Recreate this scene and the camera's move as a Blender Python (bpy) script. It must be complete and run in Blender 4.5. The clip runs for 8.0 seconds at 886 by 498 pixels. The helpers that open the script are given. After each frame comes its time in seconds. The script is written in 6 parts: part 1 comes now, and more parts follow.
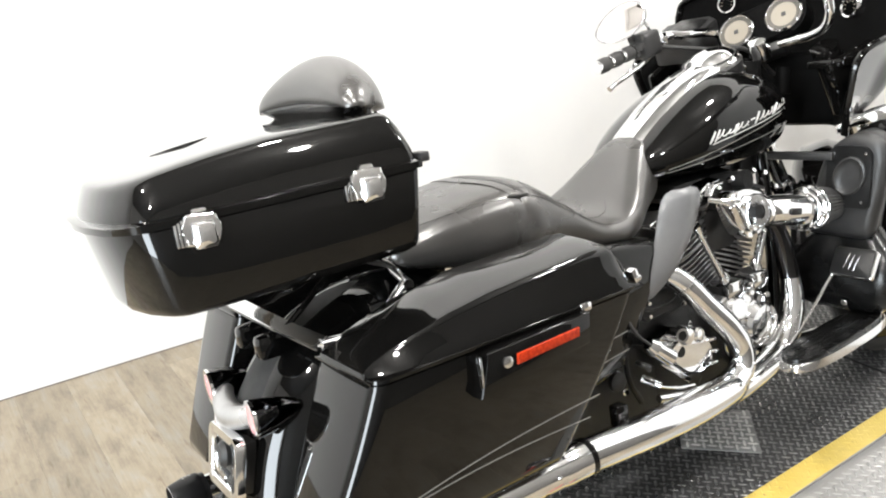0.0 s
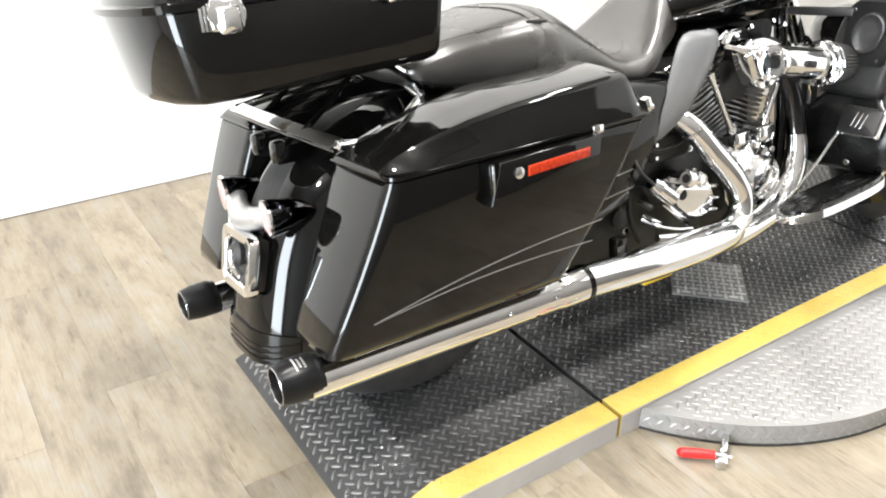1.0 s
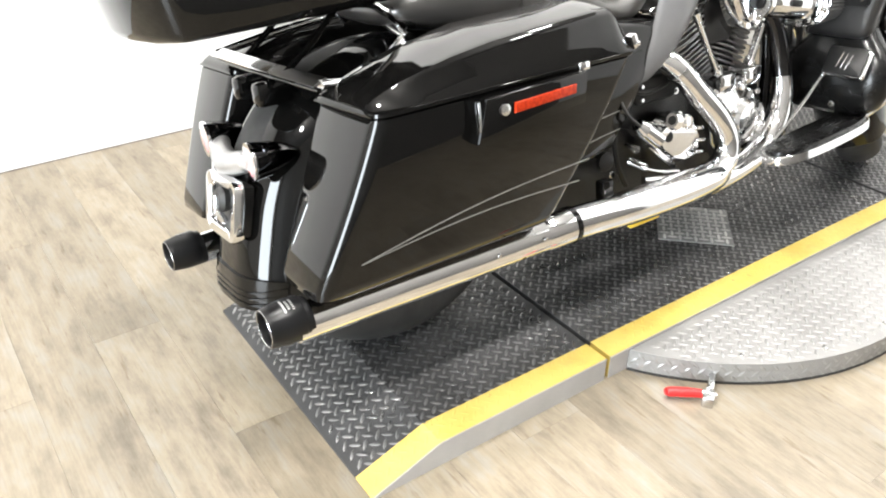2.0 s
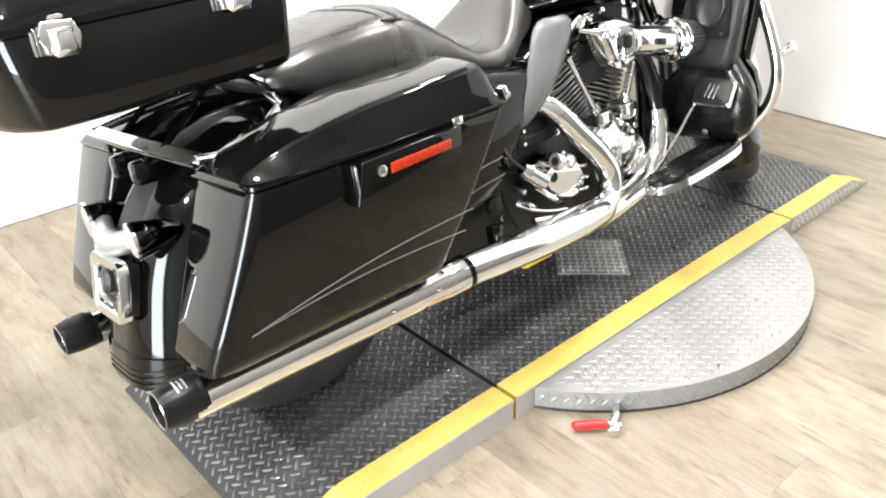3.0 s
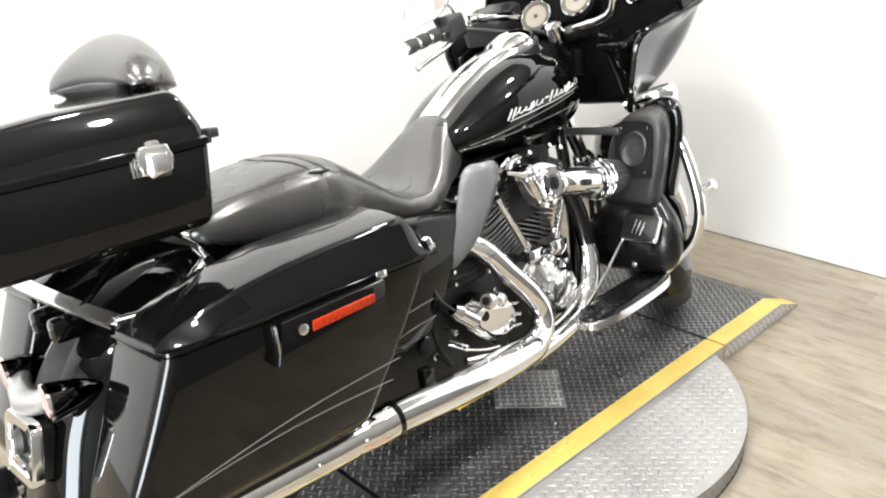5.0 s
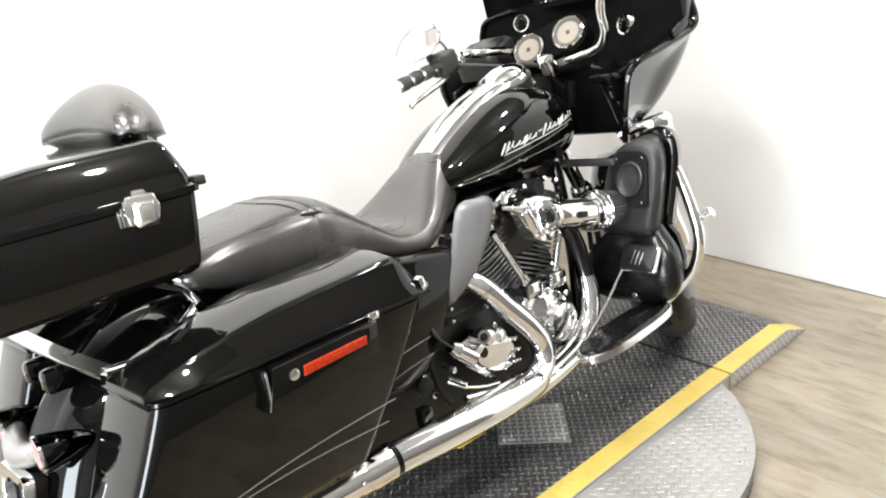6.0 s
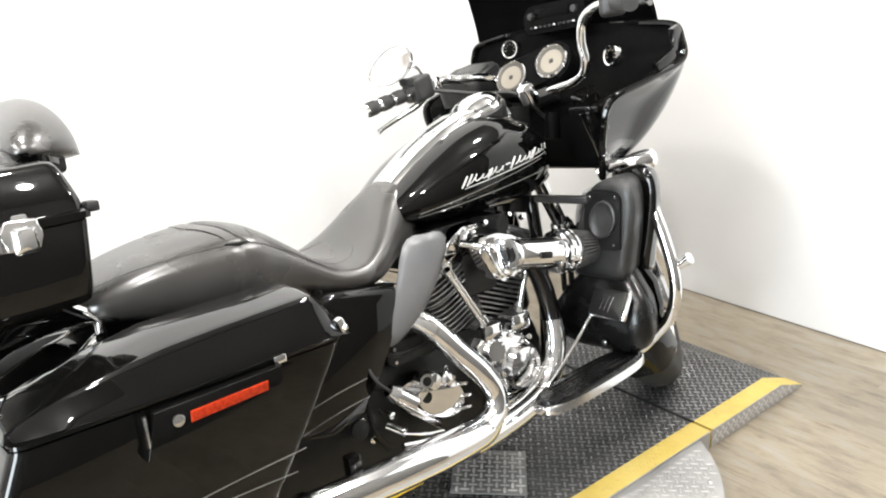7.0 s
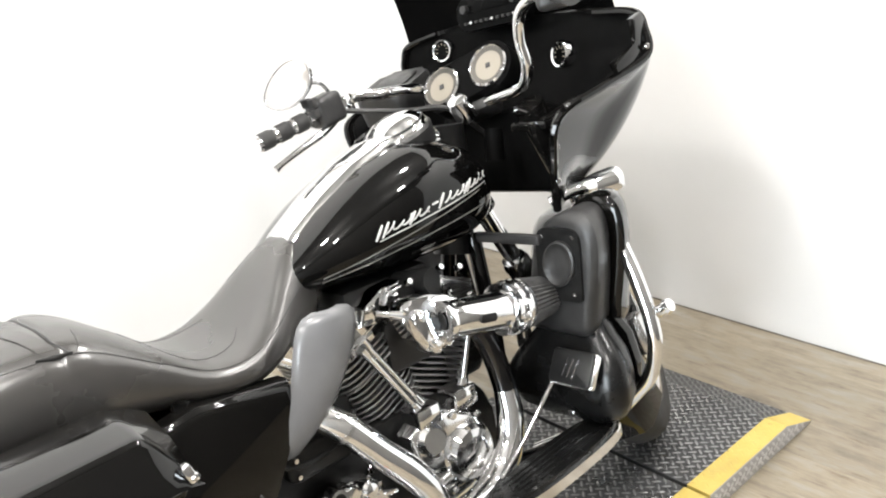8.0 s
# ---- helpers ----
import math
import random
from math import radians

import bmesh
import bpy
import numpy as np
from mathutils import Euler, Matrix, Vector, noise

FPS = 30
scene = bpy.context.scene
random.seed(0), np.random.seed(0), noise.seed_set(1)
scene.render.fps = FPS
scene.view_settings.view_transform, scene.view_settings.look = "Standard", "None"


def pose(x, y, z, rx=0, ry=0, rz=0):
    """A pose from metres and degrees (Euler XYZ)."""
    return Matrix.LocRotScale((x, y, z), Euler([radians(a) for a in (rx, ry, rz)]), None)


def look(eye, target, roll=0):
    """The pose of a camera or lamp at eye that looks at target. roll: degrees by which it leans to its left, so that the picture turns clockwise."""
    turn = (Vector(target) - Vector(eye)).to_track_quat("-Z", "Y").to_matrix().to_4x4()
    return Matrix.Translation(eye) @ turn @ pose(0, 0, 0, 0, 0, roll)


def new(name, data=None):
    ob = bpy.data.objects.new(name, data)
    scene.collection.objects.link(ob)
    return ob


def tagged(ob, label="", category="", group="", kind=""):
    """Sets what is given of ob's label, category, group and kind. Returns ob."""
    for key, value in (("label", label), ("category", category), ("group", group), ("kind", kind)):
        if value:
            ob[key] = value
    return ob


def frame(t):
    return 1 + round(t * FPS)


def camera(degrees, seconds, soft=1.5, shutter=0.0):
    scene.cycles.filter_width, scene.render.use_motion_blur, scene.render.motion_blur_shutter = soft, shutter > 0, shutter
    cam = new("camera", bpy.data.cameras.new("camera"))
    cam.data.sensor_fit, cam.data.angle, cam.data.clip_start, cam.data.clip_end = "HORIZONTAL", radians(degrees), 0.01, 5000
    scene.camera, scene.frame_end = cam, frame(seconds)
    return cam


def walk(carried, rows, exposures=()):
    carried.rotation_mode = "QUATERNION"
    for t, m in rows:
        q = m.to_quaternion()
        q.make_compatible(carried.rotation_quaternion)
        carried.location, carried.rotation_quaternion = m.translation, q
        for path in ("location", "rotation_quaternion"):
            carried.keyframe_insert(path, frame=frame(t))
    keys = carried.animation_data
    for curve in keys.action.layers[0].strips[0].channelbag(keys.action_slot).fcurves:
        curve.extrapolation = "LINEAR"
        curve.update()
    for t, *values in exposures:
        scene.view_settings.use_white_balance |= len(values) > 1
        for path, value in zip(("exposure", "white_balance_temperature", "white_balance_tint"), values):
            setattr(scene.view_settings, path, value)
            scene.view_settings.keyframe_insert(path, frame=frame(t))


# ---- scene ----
cam = camera(56.8, 8.0, soft=2.0)
PATH = [
    (0, (1.436, -0.987, 1.303), (-0.115, 0.049, 0.579), -2.9),
    (0.5, (1.473, -1.038, 1.25), (-0.02, -0.015, 0.399), -0.7),
    (1, (1.483, -1.059, 1.208), (0.038, -0.085, 0.227), 0.7),
    (1.2, (1.498, -1.075, 1.19), (0.075, -0.119, 0.162), 0.4),
    (2.3, (1.493, -1.062, 1.169), (0.125, -0.058, 0.109), -0.4),
    (2.5, (1.502, -1.043, 1.181), (0.172, 0.011, 0.122), -2.2),
    (3, (1.532, -1.016, 1.209), (0.219, 0.13, 0.228), -1.8),
    (3.5, (1.536, -1.001, 1.224), (0.199, 0.127, 0.255), -1.1),
    (4, (1.547, -0.983, 1.264), (0.206, 0.212, 0.386), -0.1),
    (4.5, (1.549, -0.965, 1.283), (0.222, 0.281, 0.454), -0.9),
    (5, (1.554, -0.948, 1.297), (0.235, 0.346, 0.532), -1.0),
    (6.5, (1.597, -0.835, 1.312), (0.217, 0.448, 0.641), -3.4),
    (7, (1.627, -0.679, 1.309), (0.192, 0.549, 0.652), -1.0),
    (7.5, (1.555, -0.523, 1.305), (0.137, 0.688, 0.583), -3.2),
    (8, (1.393, -0.286, 1.317), (-0.013, 0.953, 0.617), -4.4),
]
EXPOSURES = [(0.0, -0.7), (0.5, -0.56), (1.0, -0.4), (2.5, -0.32), (3.0, -0.33), (3.5, -0.36), (5.0, -0.56), (6.5, -0.62), (8.0, -0.66)]
walk(cam, [(t, look(eye, target, roll)) for t, eye, target, roll in PATH], EXPOSURES)

# ---- light ----
world = bpy.data.worlds.new("world")
scene.world = world
world.use_nodes = True
world.node_tree.nodes["Background"].inputs[0].default_value = (1.0, 0.98, 0.95, 1)
world.node_tree.nodes["Background"].inputs[1].default_value = 0.02


ROOM = dict(x0=-1.207, x1=2.6, y0=-4.4, y1=2.167, z=3.1)
LAMPS = [(x, y) for y in (1.3, -0.4, -2.1) for x in (0.15, 1.35)]
DOOR = dict(x0=0.9, x1=2.4, z=2.5, power=110.0)
LAMP_POWER = 190.0
ROW_POWER = {1.3: 0.76, -0.4: 1.16, -2.1: 1.1}


# ---- materials ----
def material(name, colour, rough=0.5, metal=0.0, coat=0.0, spec=0.5):
    m = bpy.data.materials.new(name)
    m.use_nodes = True
    b = m.node_tree.nodes["Principled BSDF"]
    b.inputs["Base Color"].default_value = (*colour, 1)
    b.inputs["Roughness"].default_value = rough
    b.inputs["Metallic"].default_value = metal
    b.inputs["Coat Weight"].default_value = coat
    b.inputs["Coat Roughness"].default_value = 0.03
    b.inputs["Coat IOR"].default_value = 1.37
    b.inputs["Specular IOR Level"].default_value = spec
    return m


def node(m, kind, **settings):
    n = m.node_tree.nodes.new(kind)
    for k, v in settings.items():
        if k in n.inputs:
            n.inputs[k].default_value = v
    return n


def link(m, a, b):
    m.node_tree.links.new(a, b)


def coords(m, scale=(1, 1, 1), kind="Object"):
    tc = node(m, "ShaderNodeTexCoord")
    mp = node(m, "ShaderNodeMapping")
    mp.inputs["Scale"].default_value = scale
    link(m, tc.outputs[kind], mp.inputs["Vector"])
    return mp.outputs["Vector"]


def ramp(m, fac, stops):
    r = node(m, "ShaderNodeValToRGB")
    els = r.color_ramp.elements
    while len(els) < len(stops):
        els.new(0.5)
    for e, (p, c) in zip(els, stops):
        e.position, e.color = p, (*c, 1)
    link(m, fac, r.inputs["Fac"])
    return r.outputs["Color"]


def noise_tex(m, vec, scale, detail=4.0, rough=0.55):
    n = node(m, "ShaderNodeTexNoise", Scale=scale, Detail=detail, Roughness=rough)
    link(m, vec, n.inputs["Vector"])
    return n.outputs["Fac"]


def bump(m, fac, strength, distance):
    n = node(m, "ShaderNodeBump", Strength=strength, Distance=distance)
    link(m, fac, n.inputs["Height"])
    link(m, n.outputs["Normal"], m.node_tree.nodes["Principled BSDF"].inputs["Normal"])


def grained(name, colours, rough, scale, stretch=(1, 1, 1), bumps=(0.2, 0.002), metal=0.0, rough_range=None, coat=0.0, spec=0.5):
    m = material(name, colours[0], rough, metal, coat, spec)
    b = m.node_tree.nodes["Principled BSDF"]
    v = coords(m, stretch)
    f = noise_tex(m, v, scale, 6.0)
    link(m, ramp(m, f, [(0.3, colours[0]), (0.7, colours[1])]), b.inputs["Base Color"])
    if rough_range:
        g = noise_tex(m, v, scale * 0.37, 5.0)
        r = node(m, "ShaderNodeMapRange")
        r.inputs["From Min"].default_value, r.inputs["From Max"].default_value = 0.3, 0.7
        r.inputs["To Min"].default_value, r.inputs["To Max"].default_value = rough_range
        link(m, g, r.inputs["Value"])
        link(m, r.outputs["Result"], b.inputs["Roughness"])
    if bumps:
        bump(m, noise_tex(m, v, scale * 6, 3.0), *bumps)
    return m


BLACK = grained("black_gloss_paint", [(0.002, 0.002, 0.002), (0.0035, 0.0033, 0.003)], 0.06, 3.0, bumps=None, coat=1.0, spec=0.04)
CHROME = grained("chrome", [(0.82, 0.82, 0.83), (0.9, 0.9, 0.9)], 0.06, 9.0, bumps=None, metal=1.0, rough_range=(0.04, 0.09))
BRUSHED = grained("polished_cast_metal", [(0.55, 0.55, 0.56), (0.7, 0.7, 0.7)], 0.25, 20.0, bumps=(0.15, 0.001), metal=1.0, rough_range=(0.12, 0.3))
SATIN_BLACK = grained("satin_black_plastic", [(0.013, 0.013, 0.013), (0.022, 0.0215, 0.0215)], 0.42, 40.0, bumps=(0.12, 0.0006), rough_range=(0.34, 0.5))
WRINKLE = grained("wrinkle_black_metal", [(0.004, 0.004, 0.004), (0.008, 0.008, 0.008)], 0.4, 60.0, bumps=(0.5, 0.001), rough_range=(0.28, 0.45), spec=0.28)
# darkened chrome; on the rear signals the base colour holds their dark reflections
DARKENED_CHROME = grained("darkened_chrome", [(0.05, 0.05, 0.055), (0.09, 0.088, 0.085)], 0.1, 9.0, bumps=None, metal=1.0, rough_range=(0.07, 0.14))
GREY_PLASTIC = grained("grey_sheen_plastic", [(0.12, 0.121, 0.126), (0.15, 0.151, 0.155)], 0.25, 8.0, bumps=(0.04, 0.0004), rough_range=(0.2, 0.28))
LEATHER = grained("black_vinyl", [(0.03, 0.0283, 0.0265), (0.041, 0.0388, 0.0365)], 0.3, 9.0, bumps=(0.04, 0.0004), rough_range=(0.24, 0.32), spec=0.95)
LOWER_BLACK = grained("dark_gloss_plastic", [(0.003, 0.003, 0.003), (0.006, 0.006, 0.006)], 0.26, 20.0, bumps=(0.06, 0.0006), rough_range=(0.22, 0.3), spec=0.32)
RUBBER = grained("black_rubber", [(0.012, 0.012, 0.012), (0.03, 0.029, 0.028)], 0.7, 25.0, bumps=(0.3, 0.001))
RED = grained("red_reflector", [(0.2, 0.012, 0.004), (0.4, 0.034, 0.008)], 0.25, 160.0, bumps=(0.4, 0.0006), coat=0.3, spec=0.2)
WHITE_PAINT = material("silver_white_graphic", (0.5, 0.5, 0.49), 0.25, 0.3)
PINSTRIPE = material("pale_pinstripe", (0.14, 0.135, 0.125), 0.3)
FACE = grained("cream_dial", [(0.2, 0.18, 0.148), (0.235, 0.213, 0.178)], 0.8, 6.0, bumps=None, spec=0.05)
GLASS_DARK = material("dark_tinted_screen", (0.002, 0.002, 0.002), 0.16, 0.0, 0.0, 0.25)
GLASS_DARK.node_tree.nodes["Principled BSDF"].inputs["IOR"].default_value = 1.16
MIRROR = material("mirror_glass", (0.66, 0.63, 0.61), 0.015, 1.0)
PINK_LENS = material("frosted_red_lens", (0.6, 0.3, 0.31), 0.1, 0.0, 1.0)
TIP_BLACK = grained("black_ceramic_tip", [(0.004, 0.004, 0.0045), (0.008, 0.008, 0.0085)], 0.3, 12.0, bumps=None, rough_range=(0.26, 0.36), spec=0.3)
YELLOW = grained("yellow_safety_paint", [(0.5, 0.365, 0.075), (0.58, 0.445, 0.125)], 0.5, 9.0, bumps=(0.25, 0.002), rough_range=(0.4, 0.6))
YELLOW_PAD = material("yellow_pad", (0.75, 0.55, 0.05), 0.5)
DECK = grained("black_painted_tread_plate", [(0.024, 0.0242, 0.0248), (0.05, 0.0502, 0.051)], 0.42, 7.0, bumps=(0.25, 0.0015), rough_range=(0.35, 0.55), spec=0.4)
DECK_LUG = grained("worn_tread_lug", [(0.14, 0.14, 0.141), (0.31, 0.31, 0.31)], 0.26, 30.0, bumps=None, metal=0.8, rough_range=(0.22, 0.4))
ALU = grained("aluminium_tread_plate", [(0.26, 0.256, 0.249), (0.315, 0.31, 0.302)], 0.5, 7.0, bumps=(0.12, 0.001), metal=0.25, rough_range=(0.45, 0.6))
# dusty side aluminium, its base lightened to make up for weak side light
SIDE_ALU = grained("lightened_dusty_aluminium", [(0.34, 0.33, 0.315), (0.43, 0.42, 0.405)], 0.55, 9.0, bumps=(0.12, 0.001), metal=0.15, rough_range=(0.45, 0.6))


def scuffed(m, scale, low, high, colour, amount=0.8, stretch=(1, 1, 1)):
    """Worn flecks of another colour over a material's own."""
    b = m.node_tree.nodes["Principled BSDF"]
    src = b.inputs["Base Color"].links[0].from_socket
    f = ramp(m, noise_tex(m, coords(m, stretch), scale, 5.0, 0.65), [(low, (0, 0, 0)), (high, (amount, amount, amount))])
    mx = node(m, "ShaderNodeMix")
    mx.data_type = "RGBA"
    mx.inputs[7].default_value = (*colour, 1)
    link(m, f, mx.inputs[0])
    link(m, src, mx.inputs[6])
    link(m, mx.outputs[2], b.inputs["Base Color"])
    return m


scuffed(DECK, 55.0, 0.66, 0.72, (0.2, 0.19, 0.17), 0.7)
scuffed(DECK, 2.2, 0.5, 0.75, (0.042, 0.039, 0.036), 0.6)
scuffed(YELLOW, 38.0, 0.66, 0.72, (0.12, 0.09, 0.05), 0.75)
scuffed(YELLOW, 6.0, 0.58, 0.75, (0.33, 0.25, 0.08), 0.6)
scuffed(ALU, 30.0, 0.66, 0.74, (0.1, 0.095, 0.09), 0.6)
scuffed(ALU, 3.0, 0.5, 0.7, (0.2, 0.195, 0.19), 0.6)
PATCH = grained("worn_aluminium_patch", [(0.2, 0.2, 0.197), (0.26, 0.26, 0.256)], 0.4, 9.0, bumps=(0.12, 0.001), metal=0.35, rough_range=(0.3, 0.45))
ALU_LUG = grained("bright_tread_lug", [(0.3, 0.297, 0.29), (0.37, 0.366, 0.36)], 0.3, 20.0, bumps=None, metal=0.55)
SIDE_LUG = grained("bright_side_lug", [(0.55, 0.54, 0.525), (0.66, 0.65, 0.635)], 0.35, 20.0, bumps=None, metal=0.4)
WALL = grained("white_wall_paint", [(0.62, 0.617, 0.609), (0.66, 0.657, 0.649)], 0.6, 2.0, bumps=(0.08, 0.001))
CEILING = grained("dark_ceiling_paint", [(0.1, 0.098, 0.095), (0.14, 0.137, 0.132)], 0.8, 2.0, bumps=(0.08, 0.001))
DARK_WALL = grained("unseen_dark_wall", [(0.075, 0.072, 0.068), (0.1, 0.096, 0.09)], 0.7, 2.0, bumps=(0.08, 0.001))
RED_GRIP = material("red_vinyl_grip", (0.62, 0.02, 0.02), 0.4)


def plank_material():
    m = material("oak_vinyl_plank", (0.5, 0.4, 0.28), 0.38)
    b = m.node_tree.nodes["Principled BSDF"]
    info = node(m, "ShaderNodeObjectInfo")
    off = node(m, "ShaderNodeVectorMath")
    off.operation = "ADD"
    v = coords(m, (1.0, 1.0, 1.0))
    comb = node(m, "ShaderNodeCombineXYZ")
    mul = node(m, "ShaderNodeMath")
    mul.operation = "MULTIPLY"
    mul.inputs[1].default_value = 37.0
    link(m, info.outputs["Random"], mul.inputs[0])
    for k in ("X", "Y"):
        link(m, mul.outputs[0], comb.inputs[k])
    link(m, v, off.inputs[0])
    link(m, comb.outputs[0], off.inputs[1])

    def stretched(sx, sy):
        mp = node(m, "ShaderNodeMapping")
        mp.inputs["Scale"].default_value = (sx, sy, 1)
        link(m, off.outputs[0], mp.inputs["Vector"])
        return mp.outputs["Vector"]
    base = ramp(m, noise_tex(m, stretched(2.6, 8.0), 2.1, 9.0, 0.68),
                [(0.25, (0.124, 0.1, 0.074)), (0.4, (0.207, 0.174, 0.13)), (0.52, (0.274, 0.231, 0.168)), (0.62, (0.282, 0.255, 0.21)), (0.78, (0.33, 0.302, 0.252))])
    grain = ramp(m, noise_tex(m, stretched(4.0, 120.0), 1.5, 4.0), [(0.35, (0.62, 0.60, 0.57)), (0.6, (1, 1, 1))])
    mix = node(m, "ShaderNodeMix")
    mix.data_type, mix.blend_type = "RGBA", "MULTIPLY"
    mix.inputs[0].default_value = 0.3
    link(m, base, mix.inputs[6])
    link(m, grain, mix.inputs[7])
    marks = ramp(m, noise_tex(m, stretched(5.0, 34.0), 1.6, 6.0, 0.6), [(0.60, (1, 1, 1)), (0.70, (0.58, 0.5, 0.42))])
    worn = node(m, "ShaderNodeMix")
    worn.data_type, worn.blend_type = "RGBA", "MULTIPLY"
    worn.inputs[0].default_value = 0.75
    link(m, mix.outputs[2], worn.inputs[6])
    link(m, marks, worn.inputs[7])
    mix = worn
    tone = node(m, "ShaderNodeHueSaturation")
    vr = node(m, "ShaderNodeMapRange")
    vr.inputs["To Min"].default_value, vr.inputs["To Max"].default_value = 0.86, 1.1
    link(m, info.outputs["Random"], vr.inputs["Value"])
    link(m, vr.outputs["Result"], tone.inputs["Value"])
    link(m, mix.outputs[2], tone.inputs["Color"])
    link(m, tone.outputs["Color"], b.inputs["Base Color"])
    bump(m, noise_tex(m, stretched(3.0, 60.0), 2.0, 4.0), 0.12, 0.001)
    return m


PLANK = plank_material()

# ---- mesh helpers ----
def finish(name, bm, mat, parent=None, label="", angle=38.0, smooth=True):
    bmesh.ops.recalc_face_normals(bm, faces=bm.faces)
    if smooth:
        lim = radians(angle)
        for f in bm.faces:
            f.smooth = True
        for e in bm.edges:
            e.smooth = len(e.link_faces) == 2 and e.calc_face_angle(0.0) < lim
    me = bpy.data.meshes.new(name)
    bm.to_mesh(me)
    bm.free()
    me.materials.append(mat)
    ob = new(name, me)
    if parent:
        ob.parent = parent
    if label:
        tagged(ob, label)
    return ob


def part(name, bm, mat, parent, label="", **kw):
    return finish(name, bm, mat, parent, label, **kw)


def loft(rings, closed=True, caps=True, bm=None):
    bm = bm or bmesh.new()
    vs = [[bm.verts.new(p) for p in r] for r in rings]
    n = len(rings[0])
    for a, b in zip(vs, vs[1:]):
        for i in range(n if closed else n - 1):
            j = (i + 1) % n
            bm.faces.new((a[i], a[j], b[j], b[i]))
    if caps and closed:
        bm.faces.new(vs[0][::-1])
        bm.faces.new(vs[-1])
    return bm


def rounded_rect(x0, x1, y0, y1, r, n=5):
    r = min(r, (x1 - x0) / 2.01, (y1 - y0) / 2.01)
    out = []
    for cx, cy, a0 in ((x1 - r, y1 - r, 0), (x0 + r, y1 - r, 90), (x0 + r, y0 + r, 180), (x1 - r, y0 + r, 270)):
        for i in range(n + 1):
            a = radians(a0 + 90 * i / n)
            out.append((cx + r * math.cos(a), cy + r * math.sin(a)))
    return out


def box(x0, x1, y0, y1, z0, z1, bev=0.004, bm=None, seg=2):
    """A box with rounded edges."""
    bm2 = bmesh.new()
    bmesh.ops.create_cube(bm2, size=1.0)
    for v in bm2.verts:
        v.co = Vector(((x0 + x1) / 2 + v.co.x * (x1 - x0), (y0 + y1) / 2 + v.co.y * (y1 - y0), (z0 + z1) / 2 + v.co.z * (z1 - z0)))
    if bev:
        bmesh.ops.bevel(bm2, geom=bm2.edges[:], offset=bev, segments=seg, affect="EDGES", profile=0.5)
    return merge(bm, bm2)


def merge(bm, other):
    if bm is None:
        return other
    me = bpy.data.meshes.new("tmp")
    other.to_mesh(me)
    other.free()
    bm.from_mesh(me)
    bpy.data.meshes.remove(me)
    return bm


def moved(bm, m):
    bmesh.ops.transform(bm, matrix=m, verts=bm.verts)
    return bm


def catmull(pts, n=8):
    pts = [Vector(p) for p in pts]
    ext = [2 * pts[0] - pts[1]] + pts + [2 * pts[-1] - pts[-2]]
    out = []
    for i in range(len(pts) - 1):
        a, b, c, d = ext[i:i + 4]
        for k in range(n):
            t = k / n
            out.append(0.5 * (2 * b + (c - a) * t + (2 * a - 5 * b + 4 * c - d) * t * t + (3 * b - a - 3 * c + d) * t ** 3))
    out.append(pts[-1])
    return out


def tube(pts, r, seg=12, smooth=8, bm=None, squash=1.0):
    """A tube along a smooth line; r is one radius or one for each point given."""
    path = catmull(pts, smooth) if smooth else [Vector(p) for p in pts]
    rs = r if isinstance(r, (list, tuple)) else [r] * len(pts)
    rad = []
    for i in range(len(path)):
        u = i / max(1, len(path) - 1) * (len(rs) - 1)
        k = min(int(u), len(rs) - 2)
        rad.append(rs[k] + (rs[k + 1] - rs[k]) * (u - k))
    up = None
    rings = []
    for i, p in enumerate(path):
        t = (path[min(i + 1, len(path) - 1)] - path[max(i - 1, 0)]).normalized()
        if up is None:
            up = t.orthogonal().normalized()
        up = (up - t * up.dot(t)).normalized()
        side = t.cross(up)
        rings.append([p + rad[i] * (math.cos(a) * up + squash * math.sin(a) * side) for a in (2 * math.pi * k / seg for k in range(seg))])
    return loft(rings, bm=bm)


def rod(p, q, r, r2=None, seg=16, bm=None):
    return tube([p, q], [r, r if r2 is None else r2], seg=seg, smooth=0, bm=bm)


def lathe(profile, seg=32, bm=None):
    """Turns (radius, height) round z."""
    rings = [[(r * math.cos(a), r * math.sin(a), h) for a in (2 * math.pi * k / seg for k in range(seg))] for r, h in profile]
    return loft(rings, bm=bm)


def facing(p, way, spin=0.0):
    """The pose with its z along way."""
    return Matrix.Translation(p) @ Vector(way).to_track_quat("Z", "Y").to_matrix().to_4x4() @ Matrix.Rotation(radians(spin), 4, "Z")


def disc_at(p, way, profile, seg=24, bm=None):
    return merge(bm, moved(lathe(profile, seg), facing(p, way)))


def slab(outline, thick, m=None, bev=0.003, seg=2):
    """A flat piece with an outline in x, y and its thickness in z, edges rounded, moved by m."""
    bm = bmesh.new()
    lo = [bm.verts.new((x, y, 0)) for x, y in outline]
    hi = [bm.verts.new((x, y, thick)) for x, y in outline]
    n = len(outline)
    bm.faces.new(lo[::-1])
    top = bm.faces.new(hi)
    for i in range(n):
        bm.faces.new((lo[i], lo[(i + 1) % n], hi[(i + 1) % n], hi[i]))
    if bev:
        bmesh.ops.bevel(bm, geom=list(top.edges), offset=bev, segments=seg, affect="EDGES", profile=0.5)
    if m is not None:
        moved(bm, m)
    return bm


def side_pose(x, flip=False):
    """Outline (a, b) becomes (y, z) on a plane of constant x, thickness outward to +x."""
    return Matrix(((0, 0, 1, x), (1, 0, 0, 0), (0, 1, 0, 0), (0, 0, 0, 1)))


